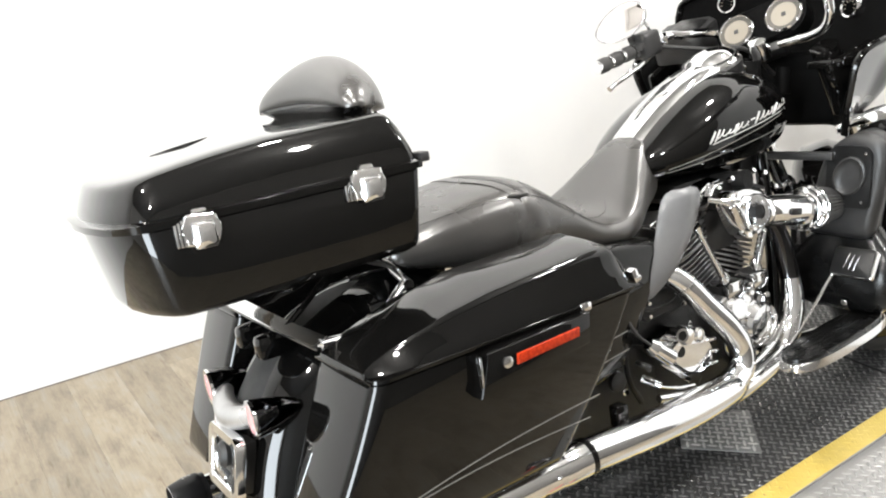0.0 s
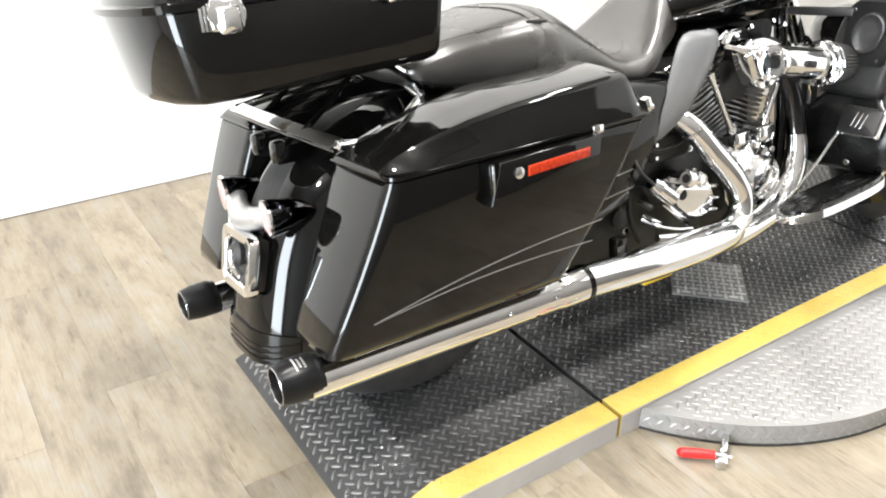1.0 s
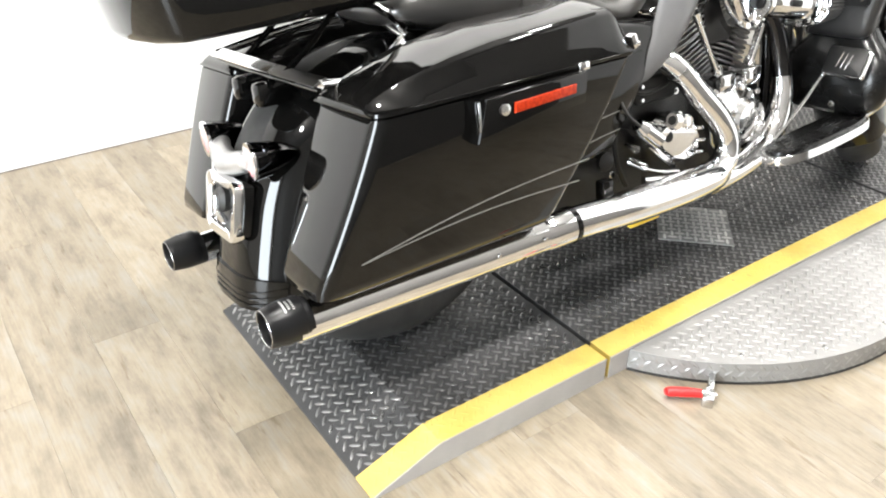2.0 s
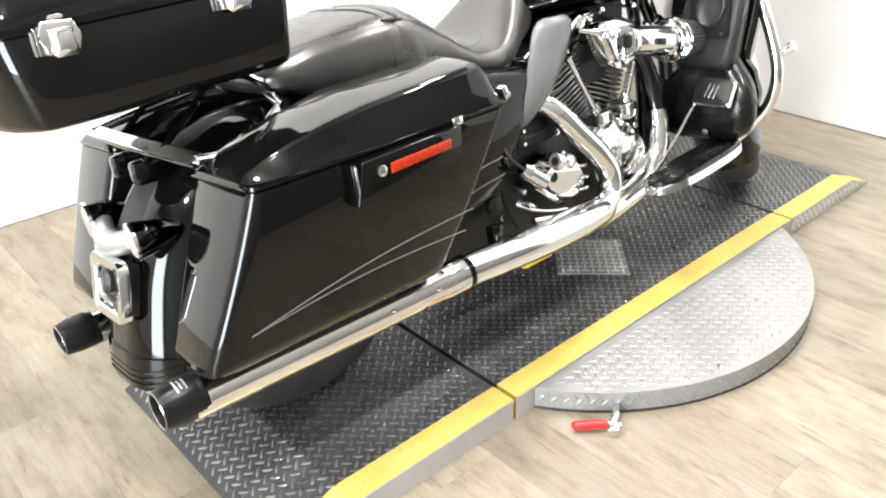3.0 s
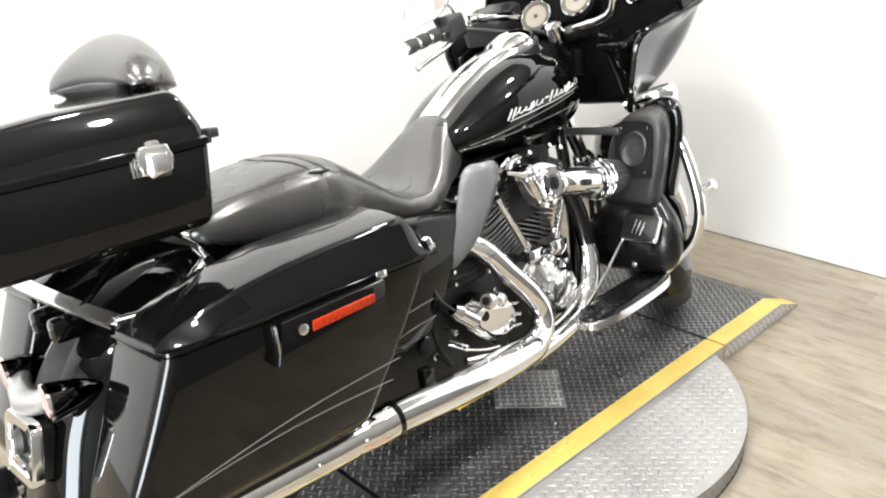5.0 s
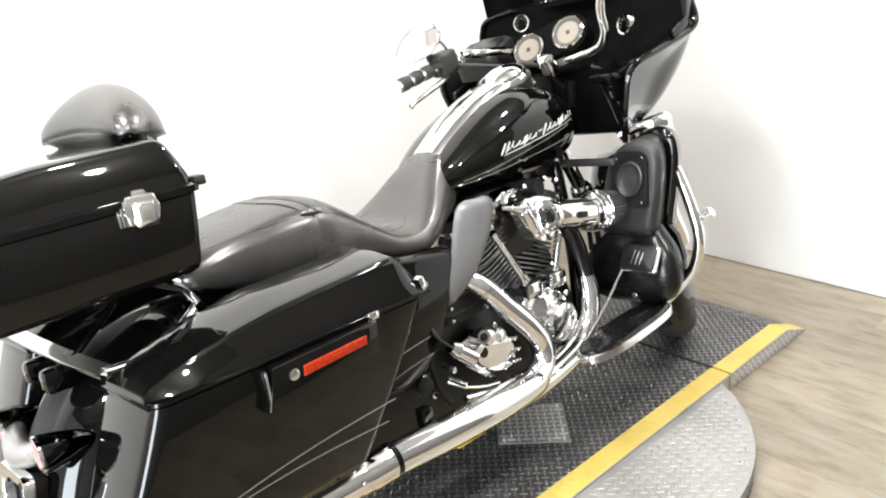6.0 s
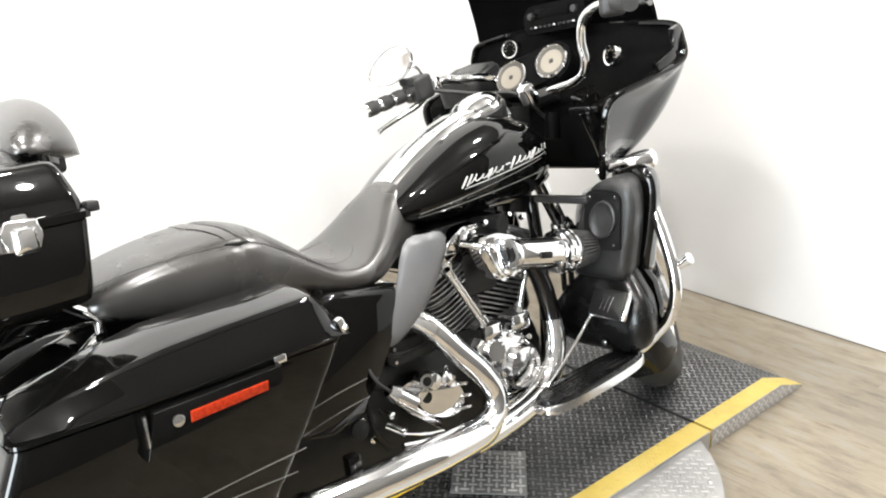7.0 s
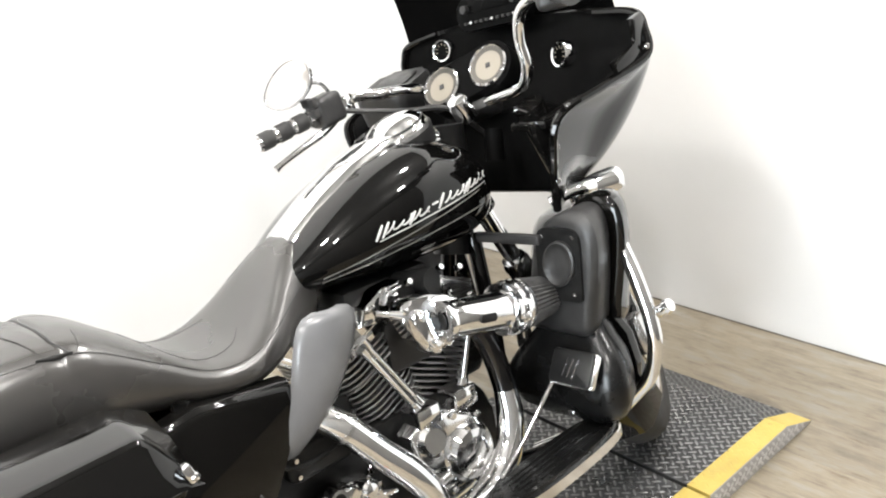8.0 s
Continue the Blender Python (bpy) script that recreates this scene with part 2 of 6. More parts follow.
def mirrored(bm):
    moved(bm, Matrix.Diagonal((-1, 1, 1, 1)))
    return bm


def empty(name, m):
    ob = new(name)
    ob.matrix_world = m
    return ob


# ---- room ----
R = ROOM


def floor():
    base = finish("floor", box(R["x0"] - 0.2, R["x1"] + 0.2, R["y0"] - 0.2, R["y1"] + 0.2, -0.2, -0.004, 0), PLANK, smooth=False)
    tagged(base, "pale oak vinyl plank floor of the workshop", "floor", kind="structure")
    return base


def wall(name, x0, x1, y0, y1, mat=WALL, label="plain white painted wall"):
    ob = finish(name, box(x0, x1, y0, y1, -0.004, R["z"], 0), mat, smooth=False)
    return tagged(ob, label, "wall", kind="structure")


FLOOR = floor()
wall("wall_west", R["x0"] - 0.15, R["x0"], R["y0"] - 0.15, R["y1"] + 0.15)
wall("wall_north", R["x0"], R["x1"], R["y1"], R["y1"] + 0.15)
# unseen wall, set near and dark so the glossy sides reflect dark
wall("wall_east", R["x1"], R["x1"] + 0.15, R["y0"] - 0.15, R["y1"] + 0.15, DARK_WALL, "unseen dark wall standing in for the dim shop")
D = DOOR
wall("wall_south_1", R["x0"], D["x0"], R["y0"] - 0.15, R["y0"])
wall("wall_south_2", D["x1"], R["x1"], R["y0"] - 0.15, R["y0"])
head = finish("wall_south_3", box(D["x0"], D["x1"], R["y0"] - 0.15, R["y0"], D["z"], R["z"], 0), WALL, smooth=False)
tagged(head, "plain white painted wall over the door opening", "wall", kind="structure")
SKY = bpy.data.materials.new("bright_daylight")
SKY.use_nodes = True
sk = SKY.node_tree
sk.nodes.clear()
sky_em = sk.nodes.new("ShaderNodeEmission")
sky_em.inputs[0].default_value, sky_em.inputs[1].default_value = (0.86, 0.94, 1.0, 1), 36.0
sk.links.new(sky_em.outputs[0], sk.nodes.new("ShaderNodeOutputMaterial").inputs[0])
tagged(finish("backdrop", box(D["x0"] - 1.5, D["x1"] + 1.5, R["y0"] - 1.4, R["y0"] - 1.35, -0.5, 4.0, 0), SKY, smooth=False), "bright daylight outside the open shop door", "backdrop", kind="structure")
day = bpy.data.lights.new("door_daylight", "AREA")
day.shape, day.size, day.size_y, day.energy, day.color = "RECTANGLE", D["x1"] - D["x0"] - 0.1, D["z"] - 0.1, D["power"], (0.88, 0.95, 1.0)
new("door_daylight", day).matrix_world = look(((D["x0"] + D["x1"]) / 2, R["y0"] - 0.1, D["z"] / 2), ((D["x0"] + D["x1"]) / 2, 0.0, D["z"] / 2))
tagged(finish("ceiling", box(R["x0"] - 0.15, R["x1"] + 0.15, R["y0"] - 0.15, R["y1"] + 0.15, R["z"], R["z"] + 0.1, 0), CEILING, smooth=False),
       "plain dark painted shop ceiling", "ceiling", kind="structure")


def ceiling_light(x, y):
    top = empty("ceiling_light", pose(x, y, R["z"]))
    tagged(top, "short pendant ceiling light with a bare round bulb", "lamp", group="ceiling lights")
    part("canopy", lathe([(0.0005, -0.03), (0.05, -0.03), (0.062, -0.012), (0.064, -0.001), (0.0005, -0.001)]), WALL, top)
    part("stem", lathe([(0.0005, -0.2), (0.009, -0.2), (0.009, -0.03), (0.0005, -0.03)], 16), WALL, top)
    part("socket", lathe([(0.0005, -0.235), (0.03, -0.235), (0.034, -0.205), (0.02, -0.19), (0.0005, -0.19)], 24), WALL, top)
    lamp = bpy.data.lights.new("ceiling_lamp", "POINT")
    lamp.shadow_soft_size, lamp.energy, lamp.color = 0.07, LAMP_POWER * ROW_POWER[y], (1.0, 0.975, 0.94)
    ob = new("ceiling_lamp", lamp)
    ob.matrix_world = pose(x, y, R["z"] - 0.34)


for lx, ly in LAMPS:
    ceiling_light(lx, ly)

FOOT_STRIP = grained("grey_brown_strip", [(0.09, 0.08, 0.07), (0.16, 0.14, 0.12)], 0.7, 12.0)
# grey-brown strip where the walls meet the floor
for name, q in (("trim_1", box(R["x0"], R["x1"], R["y1"] - 0.004, R["y1"], 0.0, 0.004, 0.001)), ("trim_2", box(R["x0"], R["x0"] + 0.004, R["y0"], R["y1"] - 0.005, 0.0, 0.003, 0.001))):
    tagged(finish(name, q, FOOT_STRIP, smooth=False), "thin grey-brown strip along the foot of the wall", "trim", kind="structure")

# ---- turntable and ramps ----
DECK_X0, DECK_X1, H = -0.11, 0.590, 0.057
REAR_Y, FRONT_Y, J1, J2 = -0.584, 1.731, 0.0, 1.192
BEND = 0.15
STRIPE = 0.062


def lug_mesh(places, name, mat, parent, size=(0.0135, 0.004, 0.002)):
    """Raised lens-shaped lugs of tread plate at (place, normal, along) as one mesh."""
    bm_v, bm_f = [], []
    a, b, h = size
    for p, n, d in places:
        s = n.cross(d)
        k = len(bm_v)
        for u, v in ((a, 0), (a * 0.45, b * 0.9), (-a * 0.45, b * 0.9), (-a, 0), (-a * 0.45, -b * 0.9), (a * 0.45, -b * 0.9)):
            bm_v.append(p + d * u + s * v)
        bm_v.append(p + n * h + d * a * 0.5)
        bm_v.append(p + n * h - d * a * 0.5)
        bm_f += [(k, k + 1, k + 6), (k + 1, k + 2, k + 7, k + 6), (k + 2, k + 3, k + 7), (k + 3, k + 4, k + 7), (k + 4, k + 5, k + 6, k + 7), (k + 5, k, k + 6)]
    me = bpy.data.meshes.new(name)
    me.from_pydata(bm_v, [], bm_f)
    for f in me.polygons:
        f.use_smooth = True
    me.materials.append(mat)
    ob = new(name, me)
    ob.parent = parent
    return tagged(ob, kind="stuff")


def lug_lattice(origin, u, v, reach, keep, pitch=0.02):
    """Basket-weave places of tread plate: rows along the diagonals of u and v, lugs turned by turns."""
    n = u.cross(v).normalized()
    d1, d2 = (u + v).normalized(), (u - v).normalized()
    out = []
    for i in range(-reach, reach + 1):
        for j in range(-reach, reach + 1):
            q = origin + d1 * (i * pitch) + d2 * (j * pitch)
            if keep(q):
                out.append((q, n, d1 if (i + j) % 2 == 0 else d2))
    return out


X, Y, Z = Vector((1, 0, 0)), Vector((0, 1, 0)), Vector((0, 0, 1))


def deck_part(name, y0, y1, slope_at=None, slope_to=None):
    """One length of the platform with its yellow edge strip; it slopes to the floor beyond slope_at."""
    if slope_at is None:
        prof = [(y0, 0.0), (y1, 0.0), (y1, H), (y0, H)]
    elif slope_to < slope_at:
        prof = [(slope_to, 0.0), (y1, 0.0), (y1, H), (slope_at, H), (slope_to, 0.003)]
    else:
        prof = [(y0, 0.0), (slope_to, 0.0), (slope_to, 0.003), (slope_at, H), (y0, H)]
    top = empty(name, pose(0, 0, 0))

    def prism(x0, x1, lift=0.0, drop=0.0):
        bm = bmesh.new()
        rings = []
        for xx in (x0, x1):
            rings.append([(xx, yy, zz + (lift if zz > 0.001 else 0)) for yy, zz in prof])
        loft(rings, bm=bm)
        return bm
    part("deck", prism(DECK_X0, DECK_X1 - STRIPE), DECK, top, "worn black tread plate deck", smooth=False)
    part("yellow_strip", prism(DECK_X1 - STRIPE, DECK_X1 - 0.002, 0.0015), YELLOW, top, "yellow painted edge strip", smooth=False)
    side = bmesh.new()
    loft([[(xx, yy, zz) for yy, zz in prof] for xx in (DECK_X1 - 0.002, DECK_X1)], bm=side)
    part("side_plate", side, SIDE_ALU, top, "bare aluminium tread side", smooth=False)

    def plane_z(yy):
        if slope_at is None:
            return H, Z, Y
        s = (yy - slope_at) / (slope_to - slope_at)
        if s <= 0:
            return H, Z, Y
        d = Vector((0, slope_to - slope_at, -H + 0.003)).normalized()
        d = d if d.y > 0 else -d
        return H + (0.003 - H) * s, X.cross(d), d
    lugs, ylugs, slugs = [], [], []
    mid = Vector(((DECK_X0 + DECK_X1) / 2, (y0 + y1) / 2, 0))
    for q, n, d in lug_lattice(mid, X, Y, 75, lambda q: DECK_X0 + 0.008 < q.x < DECK_X1 - 0.008 and y0 + 0.01 < q.y < y1 - 0.01):
        z, n, fwd = plane_z(q.y)
        way = (X * d.x + fwd * d.y).normalized()
        yellow = q.x > DECK_X1 - STRIPE
        (ylugs if yellow else lugs).append((Vector((q.x, q.y, z + (0.0015 if yellow else 0))), n, way))
    for q, n, d in lug_lattice(Vector((DECK_X1, mid.y, 0.028)), Y, Z, 75, lambda q: 0.008 < q.z < plane_z(q.y)[0] - 0.007 and y0 + 0.01 < q.y < y1 - 0.01):
        slugs.append((q, X, d))
    lug_mesh(lugs, "tread_pattern", DECK_LUG, top)
    lug_mesh(ylugs, "yellow_pattern", YELLOW, top, (0.0125, 0.003, 0.0009))
    if slope_to is not None and slope_to > slope_at:
        lug_mesh(slugs, "side_pattern", SIDE_LUG, top, (0.0135, 0.0045, 0.003))
    return top


GAP = 0.006
tagged(deck_part("rear_ramp", REAR_Y, J1 - GAP, REAR_Y + BEND, REAR_Y), "black tread plate rear ramp with yellow edge", "ramp")
tagged(deck_part("front_ramp", J2 + GAP, FRONT_Y, FRONT_Y - BEND, FRONT_Y), "black tread plate front ramp with yellow edge", "ramp")
CENTRE = deck_part("turntable", J1 + GAP, J2 - GAP)
tagged(CENTRE, "motorcycle turntable with black deck and round aluminium rim plates", "turntable")
DISC_C, DISC_R = Vector((0.25, 0.595, 0)), 0.635


def half_disc(sign):
    """The round plate beside the deck."""
    x = DECK_X1 + 0.002 if sign > 0 else DECK_X0 - 0.002
    half = math.acos(abs(x - DISC_C.x) / DISC_R)
    arc = [half * (2 * k / 48 - 1) for k in range(49)]
    pts = [(DISC_C.x + sign * DISC_R * math.cos(a), DISC_C.y + sign * DISC_R * math.sin(a)) for a in arc]
    part("round_plate", slab(pts, H - 0.002, Matrix.Identity(4), 0.0015), ALU, CENTRE, "bright aluminium tread plate half disc", angle=25)
    # added dark band at the plate's foot; the turntable itself has no skirt
    inner = [(DISC_C.x + sign * (DISC_R + 0.0015) * math.cos(a), DISC_C.y + sign * (DISC_R + 0.0015) * math.sin(a)) for a in arc]
    part("foot_band", slab(inner, 0.006, Matrix.Identity(4), 0.001), RUBBER, CENTRE, "thin dark band added round the foot of the plate")
    lugs = lug_lattice(DISC_C + Z * (H - 0.002), X, Y, 50, lambda q: (q.x - x) * sign > 0.012 and (q - DISC_C - Z * q.z).length < DISC_R - 0.014)
    lug_mesh(lugs, "plate_pattern", ALU_LUG, CENTRE)
    if sign > 0:
        rim = []
        for q, n, d in lug_lattice(Vector((0, 0, 0.028)), Y, Z, 70, lambda q: 0.008 < q.z < H - 0.01 and abs(q.y) < half * DISC_R * 0.985):
            a = q.y / DISC_R
            out = Vector((math.cos(a), math.sin(a), 0))
            t = Vector((-math.sin(a), math.cos(a), 0))
            rim.append((DISC_C + out * (DISC_R + 0.0002) + Z * q.z, out, (t * d.y + Z * d.z).normalized()))
        lug_mesh(rim, "rim_pattern", ALU_LUG, CENTRE, (0.0125, 0.0038, 0.0022))
        for a in (-0.62, -0.3, 0.02, 0.35, 0.68):
            part("screw", disc_at((DISC_C.x + (DISC_R - 0.03) * math.cos(a), DISC_C.y + (DISC_R - 0.03) * math.sin(a), H - 0.002), Z,
                                  [(0.006, 0), (0.006, 0.001), (0.003, 0.0022), (0.0005, 0.0022)], 12), BRUSHED, CENTRE)


half_disc(1)
half_disc(-1)


def deck_patch():
    top = empty("steel_patch", pose(0.316, 0.588, H + 0.0025, 0, 0, 45))
    tagged(top, "small square aluminium tread plate lying on the deck", "metal plate")
    s = 0.096
    part("plate", slab([(-s, -s), (s, -s), (s, s), (-s, s)], 0.004, Matrix.Identity(4), 0.001), PATCH, top)
    lug_mesh(lug_lattice(Vector((0, 0, 0.004)), (X + Y), (Y - X), 8, lambda q: max(abs(q.x), abs(q.y)) < s - 0.012), "plate_pattern", SIDE_LUG, top, (0.015, 0.0042, 0.003))


def toggle_clamp():
    top = empty("toggle_clamp", pose(0.75, 0.112, 0.0))
    tagged(top, "toggle clamp with red grip beside the turntable", "clamp")
    part("grip", tube([(-0.047, -0.05, 0.016), (-0.044, -0.046, 0.016), (-0.022, -0.022, 0.018), (0.0, 0.003, 0.018)], [0.007, 0.0105, 0.0105, 0.009], 12), RED_GRIP, top, "red vinyl grip")
    part("arm", tube([(0.0, 0.003, 0.018), (0.012, 0.014, 0.018), (0.016, 0.02, 0.02)], 0.005, 8), BRUSHED, top)
    m = pose(0.012, 0.012, 0.0, 0, 0, 33)
    b = box(-0.012, 0.012, -0.022, 0.012, 0.0, 0.024, 0.003)
    box(-0.007, 0.007, 0.008, 0.062, 0.014, 0.03, 0.003, b)
    part("bracket", moved(b, m), BRUSHED, top)
    part("pivot", moved(rod((-0.015, 0.0, 0.02), (0.015, 0.0, 0.02), 0.006, 0.006, 12), m), BRUSHED, top)


deck_patch()
toggle_clamp()

# ---- motorcycle ----
BIKE = empty("motorcycle", pose(0.235, -0.31, H, 0, -10, 0))
tagged(BIKE, "black touring motorcycle with chrome engine and hard luggage", "motorcycle")


def p(name, bm, mat, label="", parent=None, **kw):
    return part(name, bm, mat, parent or BIKE, label, **kw)


def flat(points2d, x, thick, mat, name, label="", parent=None, bev=0.003):
    return p(name, slab(points2d, thick, side_pose(x), bev), mat, label, parent)


def bolts(points, way, r, mat, parent, name="bolt", h=0.006):
    me = None
    for q in points:
        bm = lathe([(r, 0), (r, h * 0.7), (r * 0.8, h), (0.0005, h)], 8)
        if me is None:
            ob = part(name, bm, mat, parent)
            me = ob.data
        else:
            bm.free()
            ob = new(name, me)
            ob.parent = parent
        ob.matrix_local = facing(q, way)


# wheels
def wheel(name, radius, width, rim_r, label, m):
    hub = empty(name, Matrix.Identity(4))
    hub.parent = BIKE
    hub.matrix_local = m
    tagged(hub, label)
    prof = []
    for k in range(19):
        a = math.pi * k / 18
        w = width / 2 * math.cos(a)
        rr = rim_r + (radius - rim_r) * math.sin(a) ** 0.55
        prof.append((rr, w))
    prof = [(rim_r - 0.012, width * 0.34)] + prof + [(rim_r - 0.012, -width * 0.34)]
    turn = Matrix.Rotation(radians(90), 4, "Y")
    part("tyre", moved(lathe(prof, 64), turn), RUBBER, hub, "worn black tyre", angle=50)
    part("rim", moved(lathe([(rim_r + 0.004, 0.055), (rim_r + 0.002, 0.062), (rim_r - 0.02, 0.06), (rim_r - 0.03, 0.03), (rim_r - 0.03, -0.03), (rim_r - 0.02, -0.06), (rim_r + 0.002, -0.062), (rim_r + 0.004, -0.055)], 48), turn), CHROME, hub, "bright cast rim")
    for k in range(9):
        a = 2 * math.pi * k / 9
        part("spoke", box(-0.018, 0.018, -0.012, 0.012, 0.04, rim_r - 0.02, 0.005), CHROME, hub).matrix_local = Matrix.Rotation(a, 4, "X")
    part("disc_rotor", moved(lathe([(0.09, 0.0), (0.145, 0.0), (0.145, 0.005), (0.09, 0.005)], 48), Matrix.Translation((0.075, 0, 0)) @ turn), BRUSHED, hub)
    part("hub", moved(lathe([(0.0005, 0.08), (0.035, 0.08), (0.045, 0.05), (0.045, -0.05), (0.035, -0.08), (0.0005, -0.08)], 24), turn), CHROME, hub)
    # tread grooves as raised blocks round the crown
    return hub


RW_R = 0.318
wheel("rear_wheel", RW_R, 0.18, 0.205, "rear wheel with wide black tyre", pose(0, 0, RW_R - 0.004))
AXIS_O, AXIS_D = Vector((0, 1.22, 0.93)), Vector((0, -0.438, 0.899))
WHEEL_AT = Matrix.Translation((0.09, 0, 0)) @ Matrix.Translation(AXIS_O) @ Matrix.Rotation(radians(36), 4, AXIS_D) @ Matrix.Translation(-AXIS_O)
wheel("front_wheel", 0.31, 0.13, 0.225, "front wheel with black tyre", WHEEL_AT @ pose(0, 1.61, 0.305))


# saddlebags, built on one side and mirrored
def raked(z):
    """Front and rear of the bag at a height."""
    s = (z - 0.32) / (0.585 - 0.32)
    return -0.305 + 0.115 * s, 0.197 + 0.155 * s


def bag_ring(z, grow=0.0, r=0.026):
    y0, y1 = raked(z)
    s = (z - 0.31) / 0.275
    xo = 0.348 + 0.042 * math.sin(min(1.0, max(0.0, s)) * math.pi / 2) + grow
    return [(x, y, z) for x, y in rounded_rect(0.185 - grow, xo, y0 - grow, y1 + grow, r)]


def saddlebag(side):
    fix = (lambda b: b) if side > 0 else mirrored
    name = "saddlebag"
    rings = [bag_ring(0.286, -0.03, 0.03), bag_ring(0.288, -0.014, 0.04), bag_ring(0.296, -0.004), bag_ring(0.312)] + [bag_ring(0.33 + 0.0245 * k) for k in range(1, 10)] + [bag_ring(0.566), bag_ring(0.574), bag_ring(0.577, -0.006)]
    bag = p(name, fix(loft(rings)), BLACK, "glossy black hard saddlebag with pale pinstripes", angle=50)
    # lid
    lid = []
    prof = [(-0.197, 0.006), (-0.191, 0.014), (-0.175, 0.023), (-0.143, 0.035), (-0.1, 0.047), (-0.03, 0.059), (0.05, 0.067), (0.127, 0.0725), (0.2, 0.0765), (0.27, 0.08), (0.303, 0.0815), (0.311, 0.0795), (0.318, 0.0725), (0.34, 0.042), (0.362, 0.008)]
    for y, h in prof:
        w = 0.012 * (1 - max(0.0, min(1.0, (y + 0.19) / 0.1)))
        zo, xo, xi = 0.579, 0.3925 - w, 0.183 + w * 0.5
        c = (0.8 + 0.0815 / max(h, 0.05)) * min(1.0, max(0.0, (y + 0.12) / 0.16)) + 0.1
        c += 90.0 * max(0.0, 0.0815 - h) * min(1.0, max(0.0, (y + 0.08) / 0.12))
        ring = [(xi, y, zo), (xo, y, zo), (xo, y, zo + min(0.006, h * 0.2)), (xo - 0.0105, y, zo + h * 0.42), (xo - 0.0235, y, zo + h * 0.87), (xo - 0.0255, y, zo + h * 0.94), (xo - 0.029, y, zo + h * 0.99), (xo - 0.0335, y, zo + h + 0.0006 * c), (xo - 0.042, y, zo + h + 0.0013 * c),
                (xo - 0.08, y, zo + h + 0.0042 * c), (xi + 0.06, y, zo + h + 0.0068 * c), (xi + 0.028, y, zo + h + 0.004 * c), (xi + 0.012, y, zo + h * 0.9), (xi + 0.004, y, zo + h * 0.55)]
        lid.append(ring)
    p("lid", fix(loft(lid)), BLACK, "glossy black domed lid", bag, angle=42)
    rim = [bag_ring(0.5775, 0.001), bag_ring(0.5785, 0.004), bag_ring(0.584, 0.0045), bag_ring(0.5855, 0.001)]
    p("seal", fix(loft(rim)), BLACK, "", bag)
    if side < 0:
        return
    # latch housing with reflector and lock
    hs = [(-0.028, 0.502), (0.205, 0.522), (0.212, 0.576), (-0.006, 0.572)]
    housing = flat(hs, 0.383, 0.03, BLACK, "latch_housing", "glossy black latch housing", bag, 0.006)
    rf = [(0.046, 0.539), (0.178, 0.5445), (0.18, 0.56), (0.048, 0.556)]
    flat(rf, 0.412, 0.006, RED, "reflector", "long red reflector", bag, 0.002)
    p("lock", disc_at((0.413, 0.027, 0.549), X, [(0.0095, 0), (0.0095, 0.004), (0.007, 0.005), (0.0005, 0.005)], 20), BRUSHED, "silver round lock", bag)
    p("hinge", box(0.39, 0.399, 0.205, 0.228, 0.574, 0.588, 0.002), CHROME, "", bag)
    p("latch_pull", box(0.388, 0.408, -0.025, -0.014, 0.516, 0.572, 0.004), BLACK, "", bag)
    p("latch_edge", box(0.4075, 0.41, -0.0215, -0.0175, 0.52, 0.569, 0.001), BRUSHED, "", bag)
    # pinstripes on the bag's side
    for (ya, za), (yb, zb) in (((-0.235, 0.345), (0.249, 0.402)), ((-0.235, 0.345), (0.23, 0.362))):
        n = 16
        pts = []
        for k in range(n + 1):
            s = k / n
            y, z = ya + (yb - ya) * s, za + (zb - za) * s + 0.013 * math.sin(math.pi * s)
            q = (z - 0.31) / 0.275
            pts.append((0.348 + 0.042 * math.sin(q * math.pi / 2) + 0.0004, y, z))
        p("pinstripe", tube(pts, 0.0011, 6, 0), PINSTRIPE, "pale thin pinstripe", bag)
    for q in ((0.385, 0.348, 0.6),):
        p("hinge", moved(box(-0.012, 0.006, -0.007, 0.007, -0.014, 0.012, 0.003), Matrix.Translation(q) @ Matrix.Rotation(radians(20), 4, "X")), CHROME, "", bag)
        p("hinge_bolt", disc_at(Vector(q) + Vector((0.002, 0.004, -0.006)), (0.7, 0.6, 0.2), [(0.006, 0), (0.006, 0.005), (0.003, 0.008), (0.0005, 0.008)], 12), CHROME, "", bag)


saddlebag(1)
saddlebag(-1)


# top box
def fillet(pts, radii, n=6):
    """A closed outline with its corners rounded."""
    out = []
    for k, q in enumerate(pts):
        q = Vector((*q, 0))
        r = radii[k]
        if not r:
            out.append((q.x, q.y))
            continue
        a, b = Vector((*pts[k - 1], 0)) - q, Vector((*pts[(k + 1) % len(pts)], 0)) - q
        a, b = a.normalized() * min(r, a.length * 0.45), b.normalized() * min(r, b.length * 0.45)
        for i in range(n + 1):
            t = i / n
            v = q + a * (1 - t) ** 2 + b * t ** 2
            out.append((v.x, v.y))
    return out


def box_width(y):
    """Half the width of the top box, which narrows towards its rear."""
    return 0.296 - 0.085 * max(0.0, (0.02 - y) / 0.43) ** 1.4


